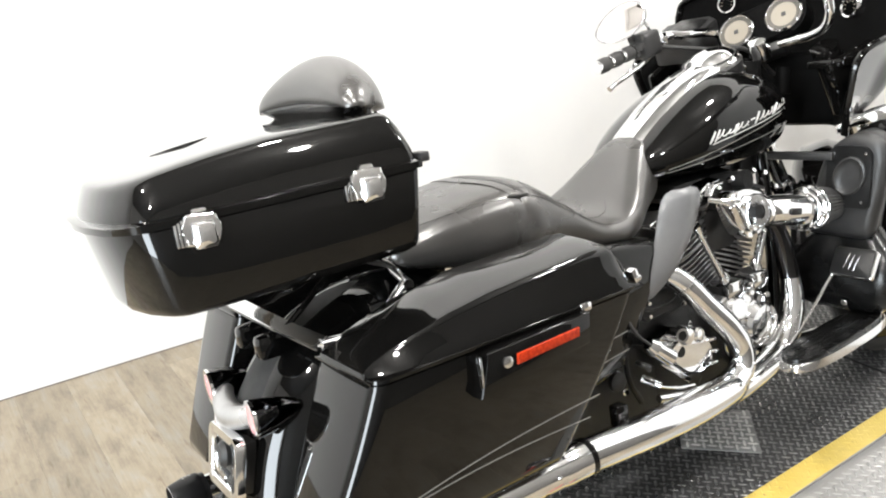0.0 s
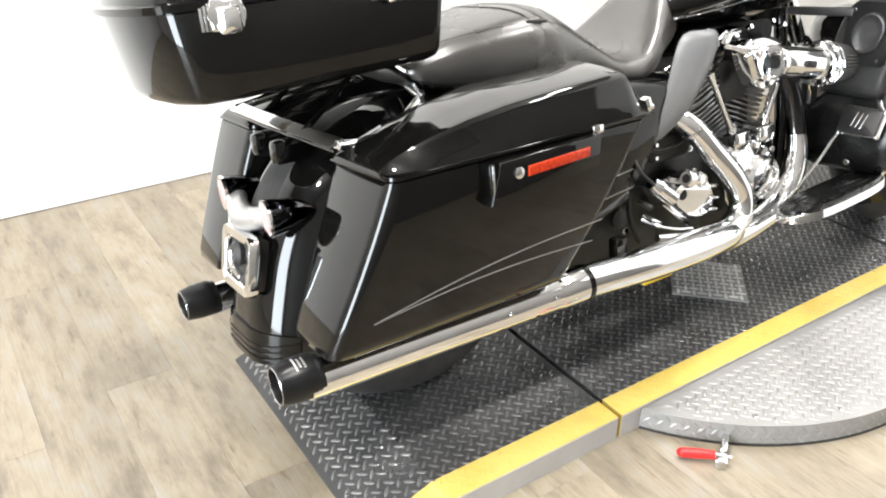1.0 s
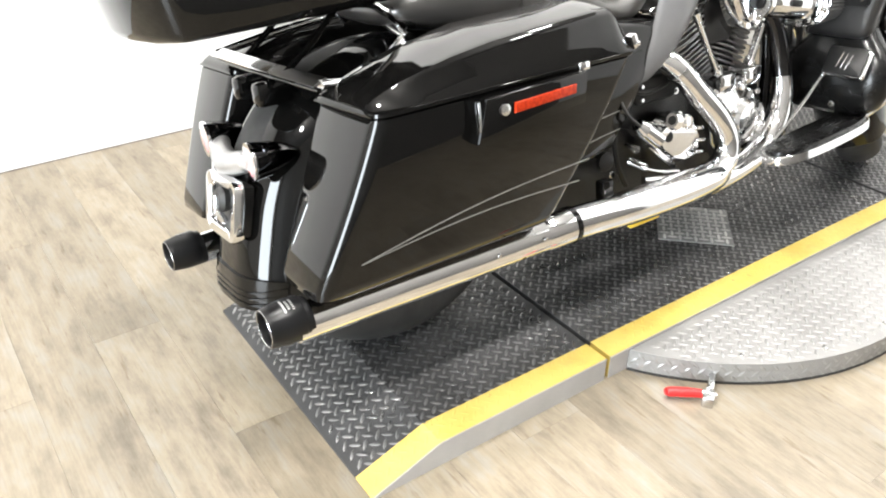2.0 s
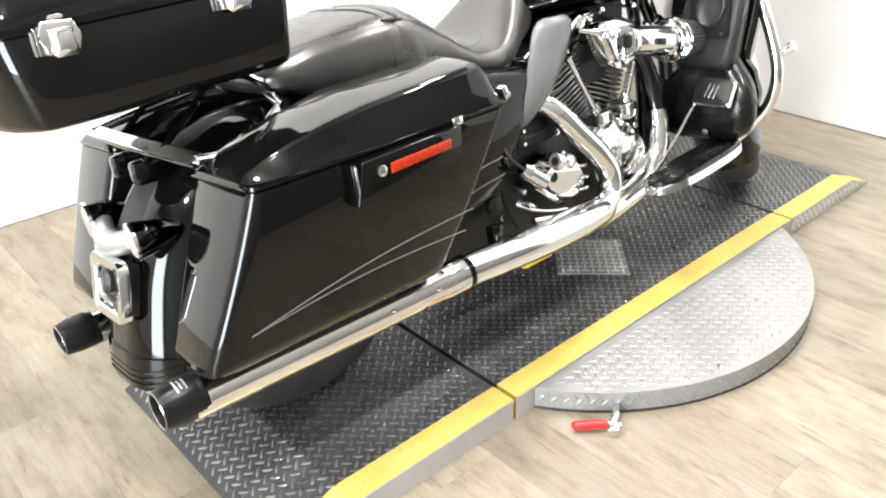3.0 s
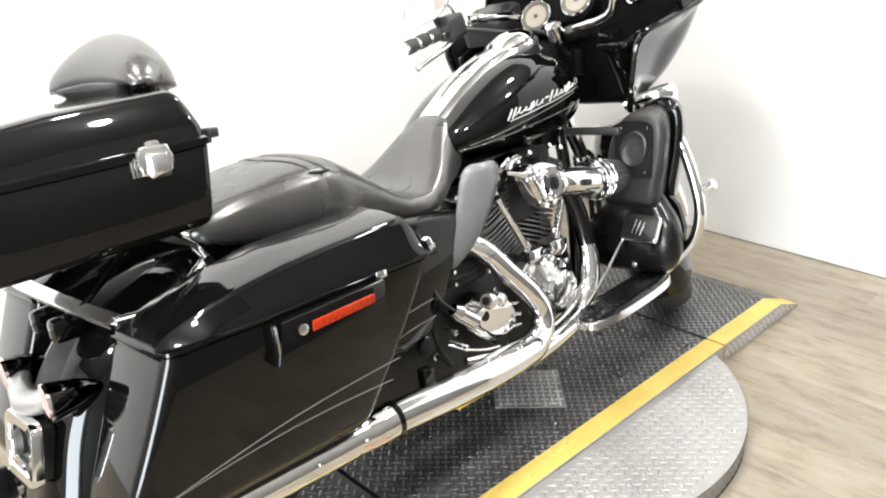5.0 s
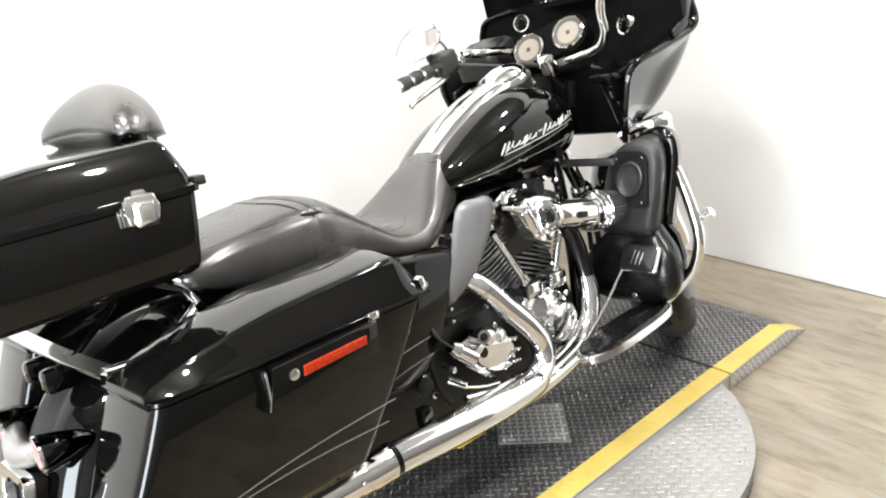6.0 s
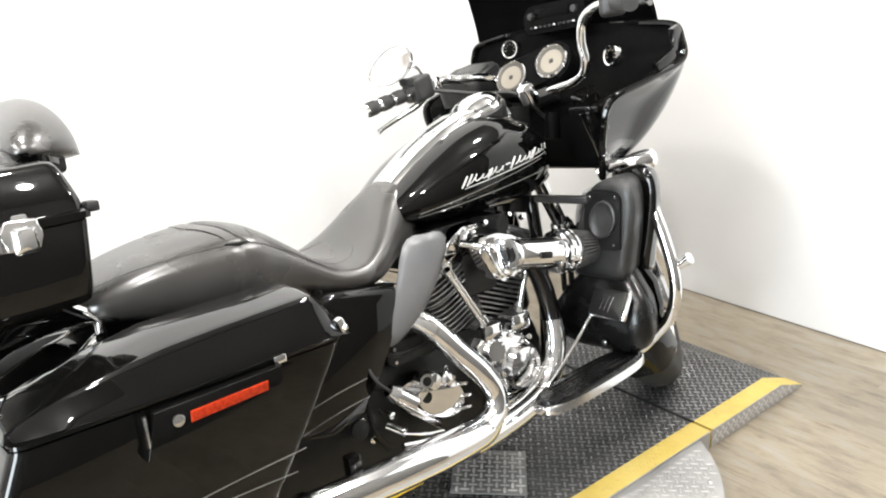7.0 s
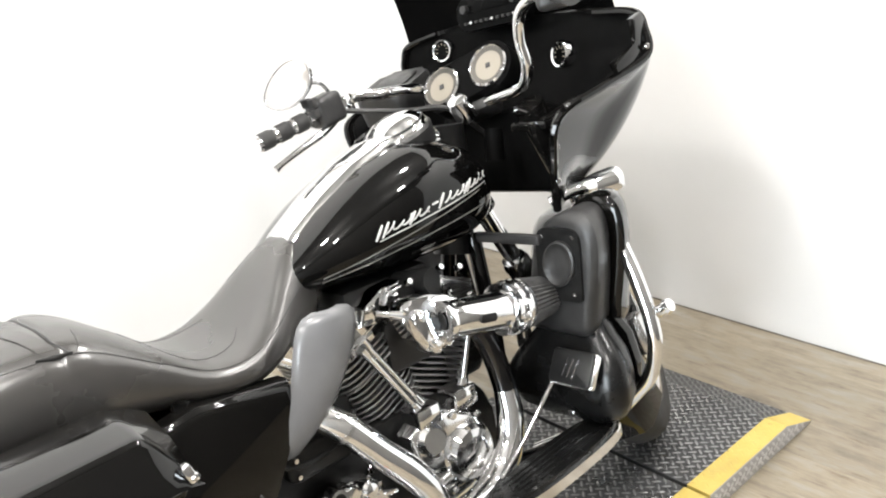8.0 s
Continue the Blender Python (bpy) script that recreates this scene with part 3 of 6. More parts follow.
def box_plan(inset=0.0, rear=0.0, r=0.03):
    """The box from above: flat front, narrowing sides, bowed rear."""
    ys = (-0.08, -0.14, -0.22, -0.3, -0.36)
    yr = -0.424 + rear
    right = [(box_width(-0.01), 0.0)] + [(box_width(y), y) for y in ys] + [(box_width(-0.424), yr), (0.14, yr - 0.026), (0.07, yr - 0.037)]
    pts = right + [(0.0, yr - 0.04)] + [(-x, y) for x, y in reversed(right)]
    radii = [0.022] + [0] * len(ys) + [r] + [0] * 5 + [r] + [0] * len(ys) + [0.022]
    cx, cy = 0.0, -0.205
    ax, front, back = 1 - inset / 0.27, 1 - 0.55 * inset / 0.18, 1 - 0.5 * inset / 0.25
    return [(cx + (x - cx) * ax, cy + (y - cy) * (front if y > cy else back)) for x, y in fillet(pts, radii)]


def box_ring(z, slope, inset=0.0, rear=0.0, up=0.0):
    """A ring of the box at a height that falls towards the rear; up is how far it stands over the rim."""
    ring = []
    for x, y in box_plan(inset, rear):
        s = max(0.0, min(1.0, (-0.2 - y) / 0.25))
        ring.append((x, y, z + slope * y + up * (1 - 0.38 * s ** 1.6)))
    return ring


def box_latch(y, z, body):
    """A chrome over-centre latch with a ribbed hinge block beside it."""
    m = facing((box_width(y) - 0.002, y, z), (1, -0.16, 0.05)) @ Matrix.Diagonal((0.86, 0.84, 0.9, 1))
    p("latch", moved(slab(fillet([(-0.03, -0.03), (0.024, -0.032), (0.031, -0.004), (0.027, 0.024), (-0.026, 0.026), (-0.034, 0.002)], [0.006] * 6, 3), 0.014, Matrix.Identity(4), 0.005, 3), m), CHROME, "chrome over-centre latch", body, angle=50)
    rows = [((-0.02, 0.022, -0.036, 0.012), 0.012), ((-0.018, 0.021, -0.035, 0.011), 0.02), ((-0.011, 0.017, -0.028, 0.006), 0.027), ((-0.004, 0.012, -0.02, 0.0), 0.029)]
    p("latch_lever", moved(loft([[(x, v, h) for x, v in rounded_rect(a, b, c, d, 0.006, 4)] for (a, b, c, d), h in rows]), m), CHROME, "", body, angle=30)
    p("latch_hook", moved(slab(fillet([(-0.016, 0.012), (0.016, 0.012), (0.012, 0.034), (-0.012, 0.034)], [0.005] * 4, 3), 0.013, Matrix.Translation((0, 0, -0.004)), 0.003), m), CHROME, "", body)
    for k in range(3):
        x = -0.031 - 0.0062 * k
        p("latch_rib", moved(box(x - 0.0026, x + 0.0026, -0.028, 0.018 - 0.003 * k, -0.004, 0.013 - 0.002 * k, 0.0015), m), CHROME, "", body)


def top_box():
    low = 0.06
    body = p("top_box", loft([box_ring(0.727, low, 0.05, 0.03), box_ring(0.729, low, 0.03, 0.024), box_ring(0.735, low, 0.019, 0.02), box_ring(0.746, low, 0.014, 0.018), box_ring(0.80, 0.05, 0.007, 0.01), box_ring(0.858, 0.042, 0.0, 0.002), box_ring(0.863, 0.04, 0.004)]),
             BLACK, "glossy black hard luggage top box", angle=50)
    p("rim_band", loft([box_ring(0.860, 0.04, 0.002), box_ring(0.862, 0.04, -0.008, -0.008), box_ring(0.873, 0.04, -0.009, -0.009), box_ring(0.876, 0.04, -0.001)]), BLACK, "", body)
    rows = [(0.002, 0.0), (0.005, 0.014), (0.013, 0.034), (0.022, 0.053), (0.03, 0.0665), (0.0365, 0.0735), (0.045, 0.0775), (0.06, 0.0798), (0.085, 0.0806), (0.12, 0.081), (0.16, 0.0812), (0.2, 0.0812)]
    p("lid", loft([box_ring(0.876, 0.04, i, 0.0, u) for i, u in rows]), BLACK, "glossy black sloping lid", body, angle=60)
    box_latch(-0.343, 0.838, body)
    box_latch(-0.094, 0.855, body)
    p("hinge_tab", box(0.262, 0.294, 0.0, 0.018, 0.868, 0.884, 0.003), SATIN_BLACK, "", body)
    # passenger backrest, a smooth crescent pad with a black moulded underside
    rings, shell = [], []
    for k in range(49):
        u = math.sin(math.pi * (k - 24) / 48)
        w = max(0.0, 1 - u * u)
        yc, half = 0.008 - 0.05 * u * u, 0.003 + 0.07 * w ** 0.5
        lo = 0.948 + 0.02 * abs(u) ** 3
        high = 0.004 + 0.107 * w ** 0.72
        raised = 0.036 * max(0.0, 1 - (u / 0.94) ** 2) ** 0.6
        ring = []
        for j in range(25):
            c, sn = math.cos(math.pi * j / 24), math.sin(math.pi * j / 24)
            lift = min(raised, high * 0.7) * max(0.0, -c)
            ring.append((0.2 * u, yc + half * c - 0.08 * high * sn, lo + lift + (high - lift) * sn ** 0.9))
        ring += [(0.2 * u, yc - half * 0.93, lo + raised * 0.9), (0.2 * u, yc - half * 0.6, lo), (0.2 * u, yc + half * 0.6, lo - 0.004)]
        rings.append(ring)
        if abs(u) < 0.93:
            back, front = yc - half * 0.955, yc + half * 0.6
            shell.append([(0.2 * u, back, lo + raised * 0.93), (0.2 * u, back - 0.002, lo + raised * 0.8), (0.2 * u, back + 0.006, lo + raised * 0.45), (0.2 * u, back + 0.022, lo - 0.004), (0.2 * u, back + 0.03, lo - 0.014), (0.2 * u, front, lo - 0.014), (0.2 * u, front, lo + raised * 0.5)])
    p("backrest_base", box(-0.13, 0.13, -0.05, 0.03, 0.925, 0.957, 0.008), SATIN_BLACK, "", body)
    p("backrest", loft(rings), LEATHER, "black vinyl passenger backrest pad", angle=180)
    p("backrest_shell", loft(shell), BLACK, "glossy black moulded backrest underside", body, angle=75)


top_box()


# seat
def body_loft(rows, n=24, top_pow=0.75, steps=4):
    """A rounded body along y: rows of y, half width, bottom, top, flatness."""
    pts = [Vector((r[0], r[1], r[2])) for r in rows]
    tops = [Vector((r[0], r[3], r[4])) for r in rows]
    a, b = catmull(pts, steps), catmull(tops, steps)
    rings = []
    for u, v in zip(a, b):
        y, hw, zb, zt, fl = u.x, u.y, u.z, v.y, v.z
        zm, h = (zb + zt) / 2, (zt - zb) / 2
        ring = []
        for k in range(n):
            t = 2 * math.pi * k / n
            c, s = math.cos(t), math.sin(t)
            e = fl
            ring.append((hw * math.copysign(abs(c) ** e, c), y, zm + h * math.copysign(abs(s) ** e, s)))
        rings.append(ring)
    return loft(rings)


SEAT_ROWS = [(0.005, 0.10, 0.67, 0.70, 0.8), (0.03, 0.13, 0.655, 0.715, 0.7), (0.1, 0.152, 0.635, 0.744, 0.65), (0.2, 0.165, 0.612, 0.766, 0.65), (0.268, 0.168, 0.604, 0.773, 0.65), (0.29, 0.168, 0.602, 0.7725, 0.65), (0.298, 0.168, 0.601, 0.77, 0.65), (0.307, 0.168, 0.60, 0.7745, 0.65), (0.335, 0.168, 0.598, 0.769, 0.65), (0.37, 0.165, 0.595, 0.75, 0.65), (0.43, 0.165, 0.588, 0.705, 0.65), (0.5, 0.172, 0.58, 0.652, 0.65),
             (0.57, 0.172, 0.572, 0.65, 0.7), (0.63, 0.152, 0.572, 0.686, 0.8), (0.69, 0.118, 0.585, 0.742, 0.85), (0.735, 0.094, 0.6, 0.774, 0.82), (0.765, 0.08, 0.615, 0.782, 0.8), (0.785, 0.068, 0.635, 0.775, 0.8), (0.795, 0.045, 0.67, 0.75, 0.85)]
SEAT = p("seat", body_loft(SEAT_ROWS, 36), LEATHER, "black vinyl two-up seat with stitched seams", angle=80)


def seat_point(y, angle, lift=0.0):
    """A point of the seat's skin at a station and an angle round its section."""
    a = catmull([Vector((r[0], r[1], r[2])) for r in SEAT_ROWS], 4)
    b = catmull([Vector((r[0], r[3], r[4])) for r in SEAT_ROWS], 4)
    for k in range(len(a) - 1):
        if a[k].x <= y <= a[k + 1].x:
            break
    t = (y - a[k].x) / (a[k + 1].x - a[k].x)
    u, v = a[k].lerp(a[k + 1], t), b[k].lerp(b[k + 1], t)
    c, s = math.cos(radians(angle)), math.sin(radians(angle))
    zm, h = (u.z + v.y) / 2, (v.y - u.z) / 2
    return Vector(((u.y + lift) * math.copysign(abs(c) ** v.z, c), y, zm + (h + lift) * math.copysign(abs(s) ** v.z, s)))


def seat_seams():
    def seam_crease(rows, r=0.0007):
        path = [Vector((y, g, 0)) for y, g in rows]
        dense = catmull(path, 6)
        p("seam_crease", tube([seat_point(q.x, q.y) for q in dense], r, 6, 0), SATIN_BLACK, "", SEAT)
        p("seam_crease", mirrored(tube([seat_point(q.x, q.y) for q in dense], r, 6, 0)), SATIN_BLACK, "", SEAT)
    seam_crease([(0.04, 58), (0.1, 46), (0.2, 36), (0.29, 30), (0.35, 26), (0.42, 24), (0.5, 30), (0.58, 26), (0.66, 16), (0.74, 6), (0.78, 0)])
    # dark cord along the fold paints the shade in its crease
    seam_crease([(0.298, 90), (0.298, 80), (0.2985, 65), (0.3, 50), (0.306, 38), (0.314, 28)], 0.0018)
    seam_crease([(0.335, 62), (0.332, 50), (0.328, 38), (0.32, 28)])
    seam_crease([(0.42, 88), (0.44, 70), (0.47, 62), (0.52, 60), (0.57, 64), (0.6, 72)])


seat_seams()


def seat_strap():
    """The flat grab strap across the seat, tucked into slits at both ends."""
    rings = []
    for k in range(25):
        g = 32 + 116 * k / 24
        lift = 0.0018 if 2 < k < 22 else (-0.003 if k in (0, 24) else 0.001)
        yc = 0.262 + 0.03 * abs(k - 12) / 12
        a, b = seat_point(yc - 0.012, g, lift), seat_point(yc + 0.012, g, lift)
        a2, b2 = seat_point(yc - 0.012, g, lift - 0.003), seat_point(yc + 0.012, g, lift - 0.003)
        rings.append([a, b, b2, a2])
    p("grab_strap", loft(rings), LEATHER, "black grab strap", SEAT, angle=50)
    for sx in (1, -1):
        slit = tube([seat_point(0.268, 34, 0.0005), seat_point(0.29, 31, 0.001), seat_point(0.316, 30, 0.0005)], [0.003, 0.0065, 0.003], 8, 4, squash=0.6)
        p("strap_slit", slit if sx > 0 else mirrored(slit), RUBBER, "", SEAT)


seat_strap()

# fuel tank
TANK_ROWS = [(0.695, 0.05, 0.69, 0.72, 0.9), (0.71, 0.085, 0.68, 0.737, 0.8), (0.76, 0.122, 0.67, 0.776, 0.8), (0.84, 0.15, 0.662, 0.828, 0.8), (0.94, 0.163, 0.656, 0.874, 0.8), (1.04, 0.166, 0.655, 0.898, 0.8), (1.12, 0.158, 0.66, 0.888, 0.8), (1.18, 0.138, 0.672, 0.862, 0.8), (1.215, 0.1, 0.695, 0.815, 0.85), (1.225, 0.05, 0.72, 0.785, 0.9)]
TANK = p("fuel_tank", body_loft(TANK_ROWS, 36, steps=6), BLACK, "glossy black teardrop fuel tank", angle=80)
con = []
for y, z, w in ((0.69, 0.717, 0.046), (0.76, 0.777, 0.051), (0.84, 0.829, 0.055), (0.92, 0.87, 0.057), (1.0, 0.898, 0.058), (1.08, 0.915, 0.058), (1.15, 0.898, 0.052)):
    con.append([(x, y, z + dz) for x, dz in ((-w, -0.035), (-w, -0.004), (-w * 0.8, 0.006), (0, 0.012), (w * 0.8, 0.006), (w, -0.004), (w, -0.035))])
p("tank_console", loft(con), CHROME, "long chrome tank console", TANK, angle=50)
p("fuel_cap", moved(lathe([(0.07, -0.04), (0.072, 0.0), (0.068, 0.008), (0.066, 0.009), (0.058, 0.019), (0.042, 0.028), (0.022, 0.033), (0.0005, 0.0345)], 40), facing((0, 1.078, 0.912), (0, -0.35, 1))), CHROME, "chrome domed filler door", TANK)
# black rings paint the shade in the gaps round the filler door
p("cap_gap_shade", moved(tube([(0.0665 * math.cos(2 * math.pi * k / 40), 0.0665 * math.sin(2 * math.pi * k / 40), 0.0088) for k in range(41)], 0.0018, 6, 0), facing((0, 1.075, 0.915), (0, -0.35, 1))), SATIN_BLACK, "", TANK)
p("cap_recess_shade", moved(lathe([(0.074, -0.05), (0.078, -0.012), (0.074, -0.006), (0.0005, -0.006)], 40), facing((0, 1.075, 0.915), (0, -0.35, 1))), SATIN_BLACK, "", TANK)


def tank_side(y, z):
    """A point on the right flank of the tank."""
    rows = TANK_ROWS
    for a, b in zip(rows, rows[1:]):
        if a[0] <= y <= b[0]:
            t = (y - a[0]) / (b[0] - a[0])
            hw, zb, zt, fl = (a[i] + (b[i] - a[i]) * t for i in range(1, 5))
            break
    q = min(0.999, abs((z - (zb + zt) / 2) / ((zt - zb) / 2)))
    c = (1 - q ** (2 / fl)) ** (fl / 2)
    return Vector((hw * c + 0.0012, y, z))


def script_mark():
    """The plain bright strokes of the tank's script emblem."""
    def word(u0, u1, loops, tall):
        """One run of joined loops, its first stroke tall."""
        pts, n = [], loops * 10
        for k in range(n + 1):
            a = 2 * math.pi * loops * k / n
            u = u0 + (u1 - u0) * k / n
            h = 0.0068 * (1 + 0.25 * math.sin(2.3 * loops * k / n + 1.0))
            s = 1 - math.cos(a)
            ya = 0.865 + 0.315 * u + 0.0042 * math.sin(a) + 0.0062 * s
            pts.append(tank_side(ya, 0.748 + 0.046 * u + h * s))
        p("emblem_script", tube(pts, 0.0019, 6, 0), WHITE_PAINT, "", TANK)
        for off, h in tall:
            u = u0 + off
            q = [tank_side(0.858 + 0.315 * u + 0.019 * t, 0.742 + 0.046 * u + h * t) for t in (0, 0.33, 0.67, 1)]
            p("emblem_stroke", tube(q, [0.0022, 0.0032, 0.0032, 0.0022], 6, 0), WHITE_PAINT, "", TANK)
    word(0.07, 0.4, 5, ((-0.05, 0.026), (-0.005, 0.026), (0.19, 0.022)))
    word(0.53, 0.97, 7, ((-0.03, 0.027), (0.2, 0.021), (0.23, 0.024)))
    dash = [tank_side(0.865 + 0.315 * u, 0.757 + 0.046 * u) for u in (0.43, 0.455, 0.48)]
    p("emblem_stroke", tube(dash, 0.0022, 6, 0), WHITE_PAINT, "", TANK)
    rule = [tank_side(0.872 + 0.315 * u, 0.7405 + 0.046 * u) for u in (k / 14 for k in range(15))]
    p("emblem_rule", tube(rule, 0.0014, 6, 0), WHITE_PAINT, "", TANK)
    for z0, z1, y0, y1 in ((0.702, 0.782, 0.76, 1.19), (0.694, 0.748, 0.76, 1.2)):
        pts = [tank_side(y0 + (y1 - y0) * k / 20, z0 + (z1 - z0) * k / 20) for k in range(21)]
        p("pinstripe", tube(pts, 0.0011, 6, 0), PINSTRIPE, "pale thin pinstripe", TANK)


script_mark()


# ---- rear end ----
BAR_SILVER = grained("satin_silver_casting", [(0.4, 0.395, 0.39), (0.48, 0.475, 0.47)], 0.3, 20.0, bumps=None, metal=0.7, rough_range=(0.25, 0.36))


def fender_shell(profile, w, lip, thick=0.005):
    """A mudguard along a profile of (y, z) points in the middle plane, lips turned in towards a centre."""
    path = catmull([Vector((0, y, z)) for y, z in profile], 5)
    rings = []
    for i, q in enumerate(path):
        t = (path[min(i + 1, len(path) - 1)] - path[max(i - 1, 0)]).normalized()
        n = Vector((0, t.z, -t.y))
        outer, inner = [], []
        for u in (-1, -0.985, -0.92, -0.8, -0.62, -0.4, -0.2, 0, 0.2, 0.4, 0.62, 0.8, 0.92, 0.985, 1):
            d = lip * max(0.0, (abs(u) - 0.25) / 0.75) ** 2.6
            outer.append(q + n * d + Vector((u * w, 0, 0)))
            inner.append(q + n * (d + thick) + Vector((u * (w - thick), 0, 0)))
        rings.append(outer + inner[::-1])
    return loft(rings)


FENDER = [(-0.3495, 0.2), (-0.347, 0.225), (-0.338, 0.27), (-0.322, 0.33), (-0.300, 0.40), (-0.268, 0.465), (-0.222, 0.53), (-0.16, 0.582), (-0.08, 0.617), (0.0, 0.632), (0.09, 0.63), (0.18, 0.605), (0.26, 0.56)]


def rear_fender():
    f = p("rear_fender", fender_shell(FENDER, 0.13, 0.066), BLACK, "glossy black rear fender", angle=60)
    p("fender_tip", fender_shell([(-0.352, 0.199), (-0.3515, 0.21), (-0.3485, 0.24), (-0.345, 0.262)], 0.133, 0.068, 0.006), BLACK, "", f, angle=60)
    # shallow raised rings round the tip
    for k in range(3):
        zz = 0.208 + 0.012 * k
        p("fender_groove", fender_shell([(-0.3535 + 0.0016 * k, zz), (-0.3537 + 0.0016 * k, zz + 0.003), (-0.353 + 0.0016 * k, zz + 0.006)], 0.1345, 0.0685, 0.006), BLACK, "", f, angle=30)


rear_fender()


def light_bar():
    bar = p("light_bar", tube([(-0.1, -0.268, 0.478), (-0.055, -0.29, 0.468), (0.0, -0.298, 0.458), (0.055, -0.29, 0.468), (0.1, -0.268, 0.478)], [0.014, 0.021, 0.025, 0.021, 0.014], 20), BAR_SILVER, "satin silver rear light bar")
    for sx in (-1, 1):
        c = Vector((sx * 0.112, -0.296, 0.482))
        way = Vector((-0.1, -1, 0.0)).normalized()
        shell = [(0.0, -0.085), (0.009, -0.083), (0.019, -0.068), (0.028, -0.04), (0.033, -0.012), (0.0345, 0.0), (0.032, 0.003), (0.03, 0.0), (0.0005, 0.0)]
        # shell colour is darkened to paint the dark room a chrome shell mirrors
        p("turn_signal", moved(lathe(shell, 28), facing(c, way)), DARKENED_CHROME, "chrome bullet turn signal with dark reflections in its colour", bar)
        p("lens_ring", moved(lathe([(0.0345, -0.003), (0.0352, 0.0), (0.0345, 0.0035), (0.0325, 0.0035)], 28), facing(c, way)), CHROME, "", bar)
        p("lens", moved(lathe([(0.0295, -0.002), (0.028, 0.003), (0.019, 0.006), (0.0005, 0.007)], 28), facing(c, way)), PINK_LENS, "pale red lens", bar)
    # plate bracket
    tilt = pose(0.016, -0.323, 0.386, 78, 0, 0)
    o = rounded_rect(-0.075, 0.075, -0.058, 0.058, 0.022, 6)
    i = rounded_rect(-0.053, 0.053, -0.038, 0.038, 0.014, 6)
    bm = bmesh.new()
    rings = [[(x, y, -0.004) for x, y in o], [(x, y, 0.008) for x, y in o], [(x * 0.97, y * 0.965, 0.014) for x, y in o], [(x * 1.06, y * 1.08, 0.014) for x, y in i], [(x, y, 0.01) for x, y in i], [(x, y, -0.004) for x, y in i]]
    loft(rings, caps=False, bm=bm)
    p("plate_frame", moved(bm, tilt), CHROME, "chrome number plate frame", bar, angle=50)
    p("plate_back", moved(box(-0.06, 0.06, -0.048, 0.048, -0.03, -0.002, 0.006), tilt), SATIN_BLACK, "", bar)
    p("plate_stay", moved(box(-0.068, -0.054, 0.03, 0.075, -0.012, 0.006, 0.004), tilt), CHROME, "", bar)
    kn = lathe([(0.022, 0.0), (0.024, 0.012), (0.018, 0.02), (0.008, 0.022), (0.0005, 0.02)], 20)
    p("plate_knob", moved(kn, tilt @ Matrix.Translation((0, 0.012, 0.0))), SATIN_BLACK, "", bar)
    p("plate_knob", moved(tube([(0, -0.03, 0.004), (0, -0.008, 0.018), (0, 0.02, 0.02)], 0.008, 10), tilt), BRUSHED, "", bar)
    for sx in (-1, 1):
        p("fender_strut_end", moved(lathe([(0.014, -0.03), (0.021, -0.01), (0.022, 0.012), (0.018, 0.024), (0.0005, 0.028)], 20), facing((sx * 0.15, -0.17, 0.435), (sx * 0.3, -1, 0.1))), BLACK, "glossy black marker lamp housing", bar)
        p("marker_ring", moved(lathe([(0.0215, 0.006), (0.0235, 0.008), (0.0235, 0.012), (0.0215, 0.014)], 20), facing((sx * 0.15, -0.17, 0.435), (sx * 0.3, -1, 0.1))), CHROME, "", bar)


light_bar()


def luggage_rack():
    """The chrome docking rack and rails over the rear fender."""
    strip = []
    for x, y, z in ((-0.228, -0.203, 0.62), (-0.12, -0.206, 0.619), (0.0, -0.206, 0.617), (0.12, -0.203, 0.614), (0.226, -0.196, 0.611)):
        strip.append([(x, y + a, z + b) for a, b in ((-0.013, -0.004), (0.011, 0.004), (0.013, 0.0075), (0.0105, 0.0095), (-0.0125, 0.0015), (-0.0145, -0.001))])
    rail = p("luggage_rack", loft(strip), CHROME, "chrome luggage rack rails", angle=35)
    p("rack_under", tube([(-0.226, -0.207, 0.61), (0.0, -0.21, 0.606), (0.224, -0.2, 0.601)], 0.0045, 10), BLACK, "", rail)
    p("side_rail", tube([(-0.225, -0.205, 0.62), (-0.2, -0.1, 0.64), (-0.17, 0.03, 0.66), (-0.15, 0.09, 0.668)], 0.01, 10), CHROME, "", rail)
    p("side_rail", tube([(0.225, -0.197, 0.61), (0.205, -0.13, 0.6), (0.19, -0.07, 0.605), (0.165, -0.01, 0.635), (0.155, 0.01, 0.645)], 0.0085, 10), CHROME, "", rail)
    p("cross_bar", tube([(-0.15, 0.09, 0.668), (-0.02, 0.06, 0.662), (0.1, 0.03, 0.65), (0.17, 0.012, 0.644)], 0.01, 10), CHROME, "", rail)
    for sx in (-1, 1):
        p("rack_bar", tube([(sx * 0.1, -0.205, 0.612), (sx * 0.1, -0.14, 0.66), (sx * 0.1, -0.09, 0.705)], 0.006, 8), BLACK, "", rail)
        p("rack_bar", tube([(sx * 0.11, 0.04, 0.655), (sx * 0.11, 0.0, 0.69), (sx * 0.11, -0.06, 0.712), (sx * 0.11, -0.3, 0.716)], 0.008, 8), CHROME, "", rail)
    for x in (-0.045, 0.05):
        p("dock_arm", box(x - 0.018, x + 0.018, -0.245, -0.17, 0.555, 0.6, 0.01), BLACK, "", rail)
    p("mount_plate", box(-0.12, 0.12, -0.3, -0.06, 0.708, 0.724, 0.005), SATIN_BLACK, "", rail)


luggage_rack()


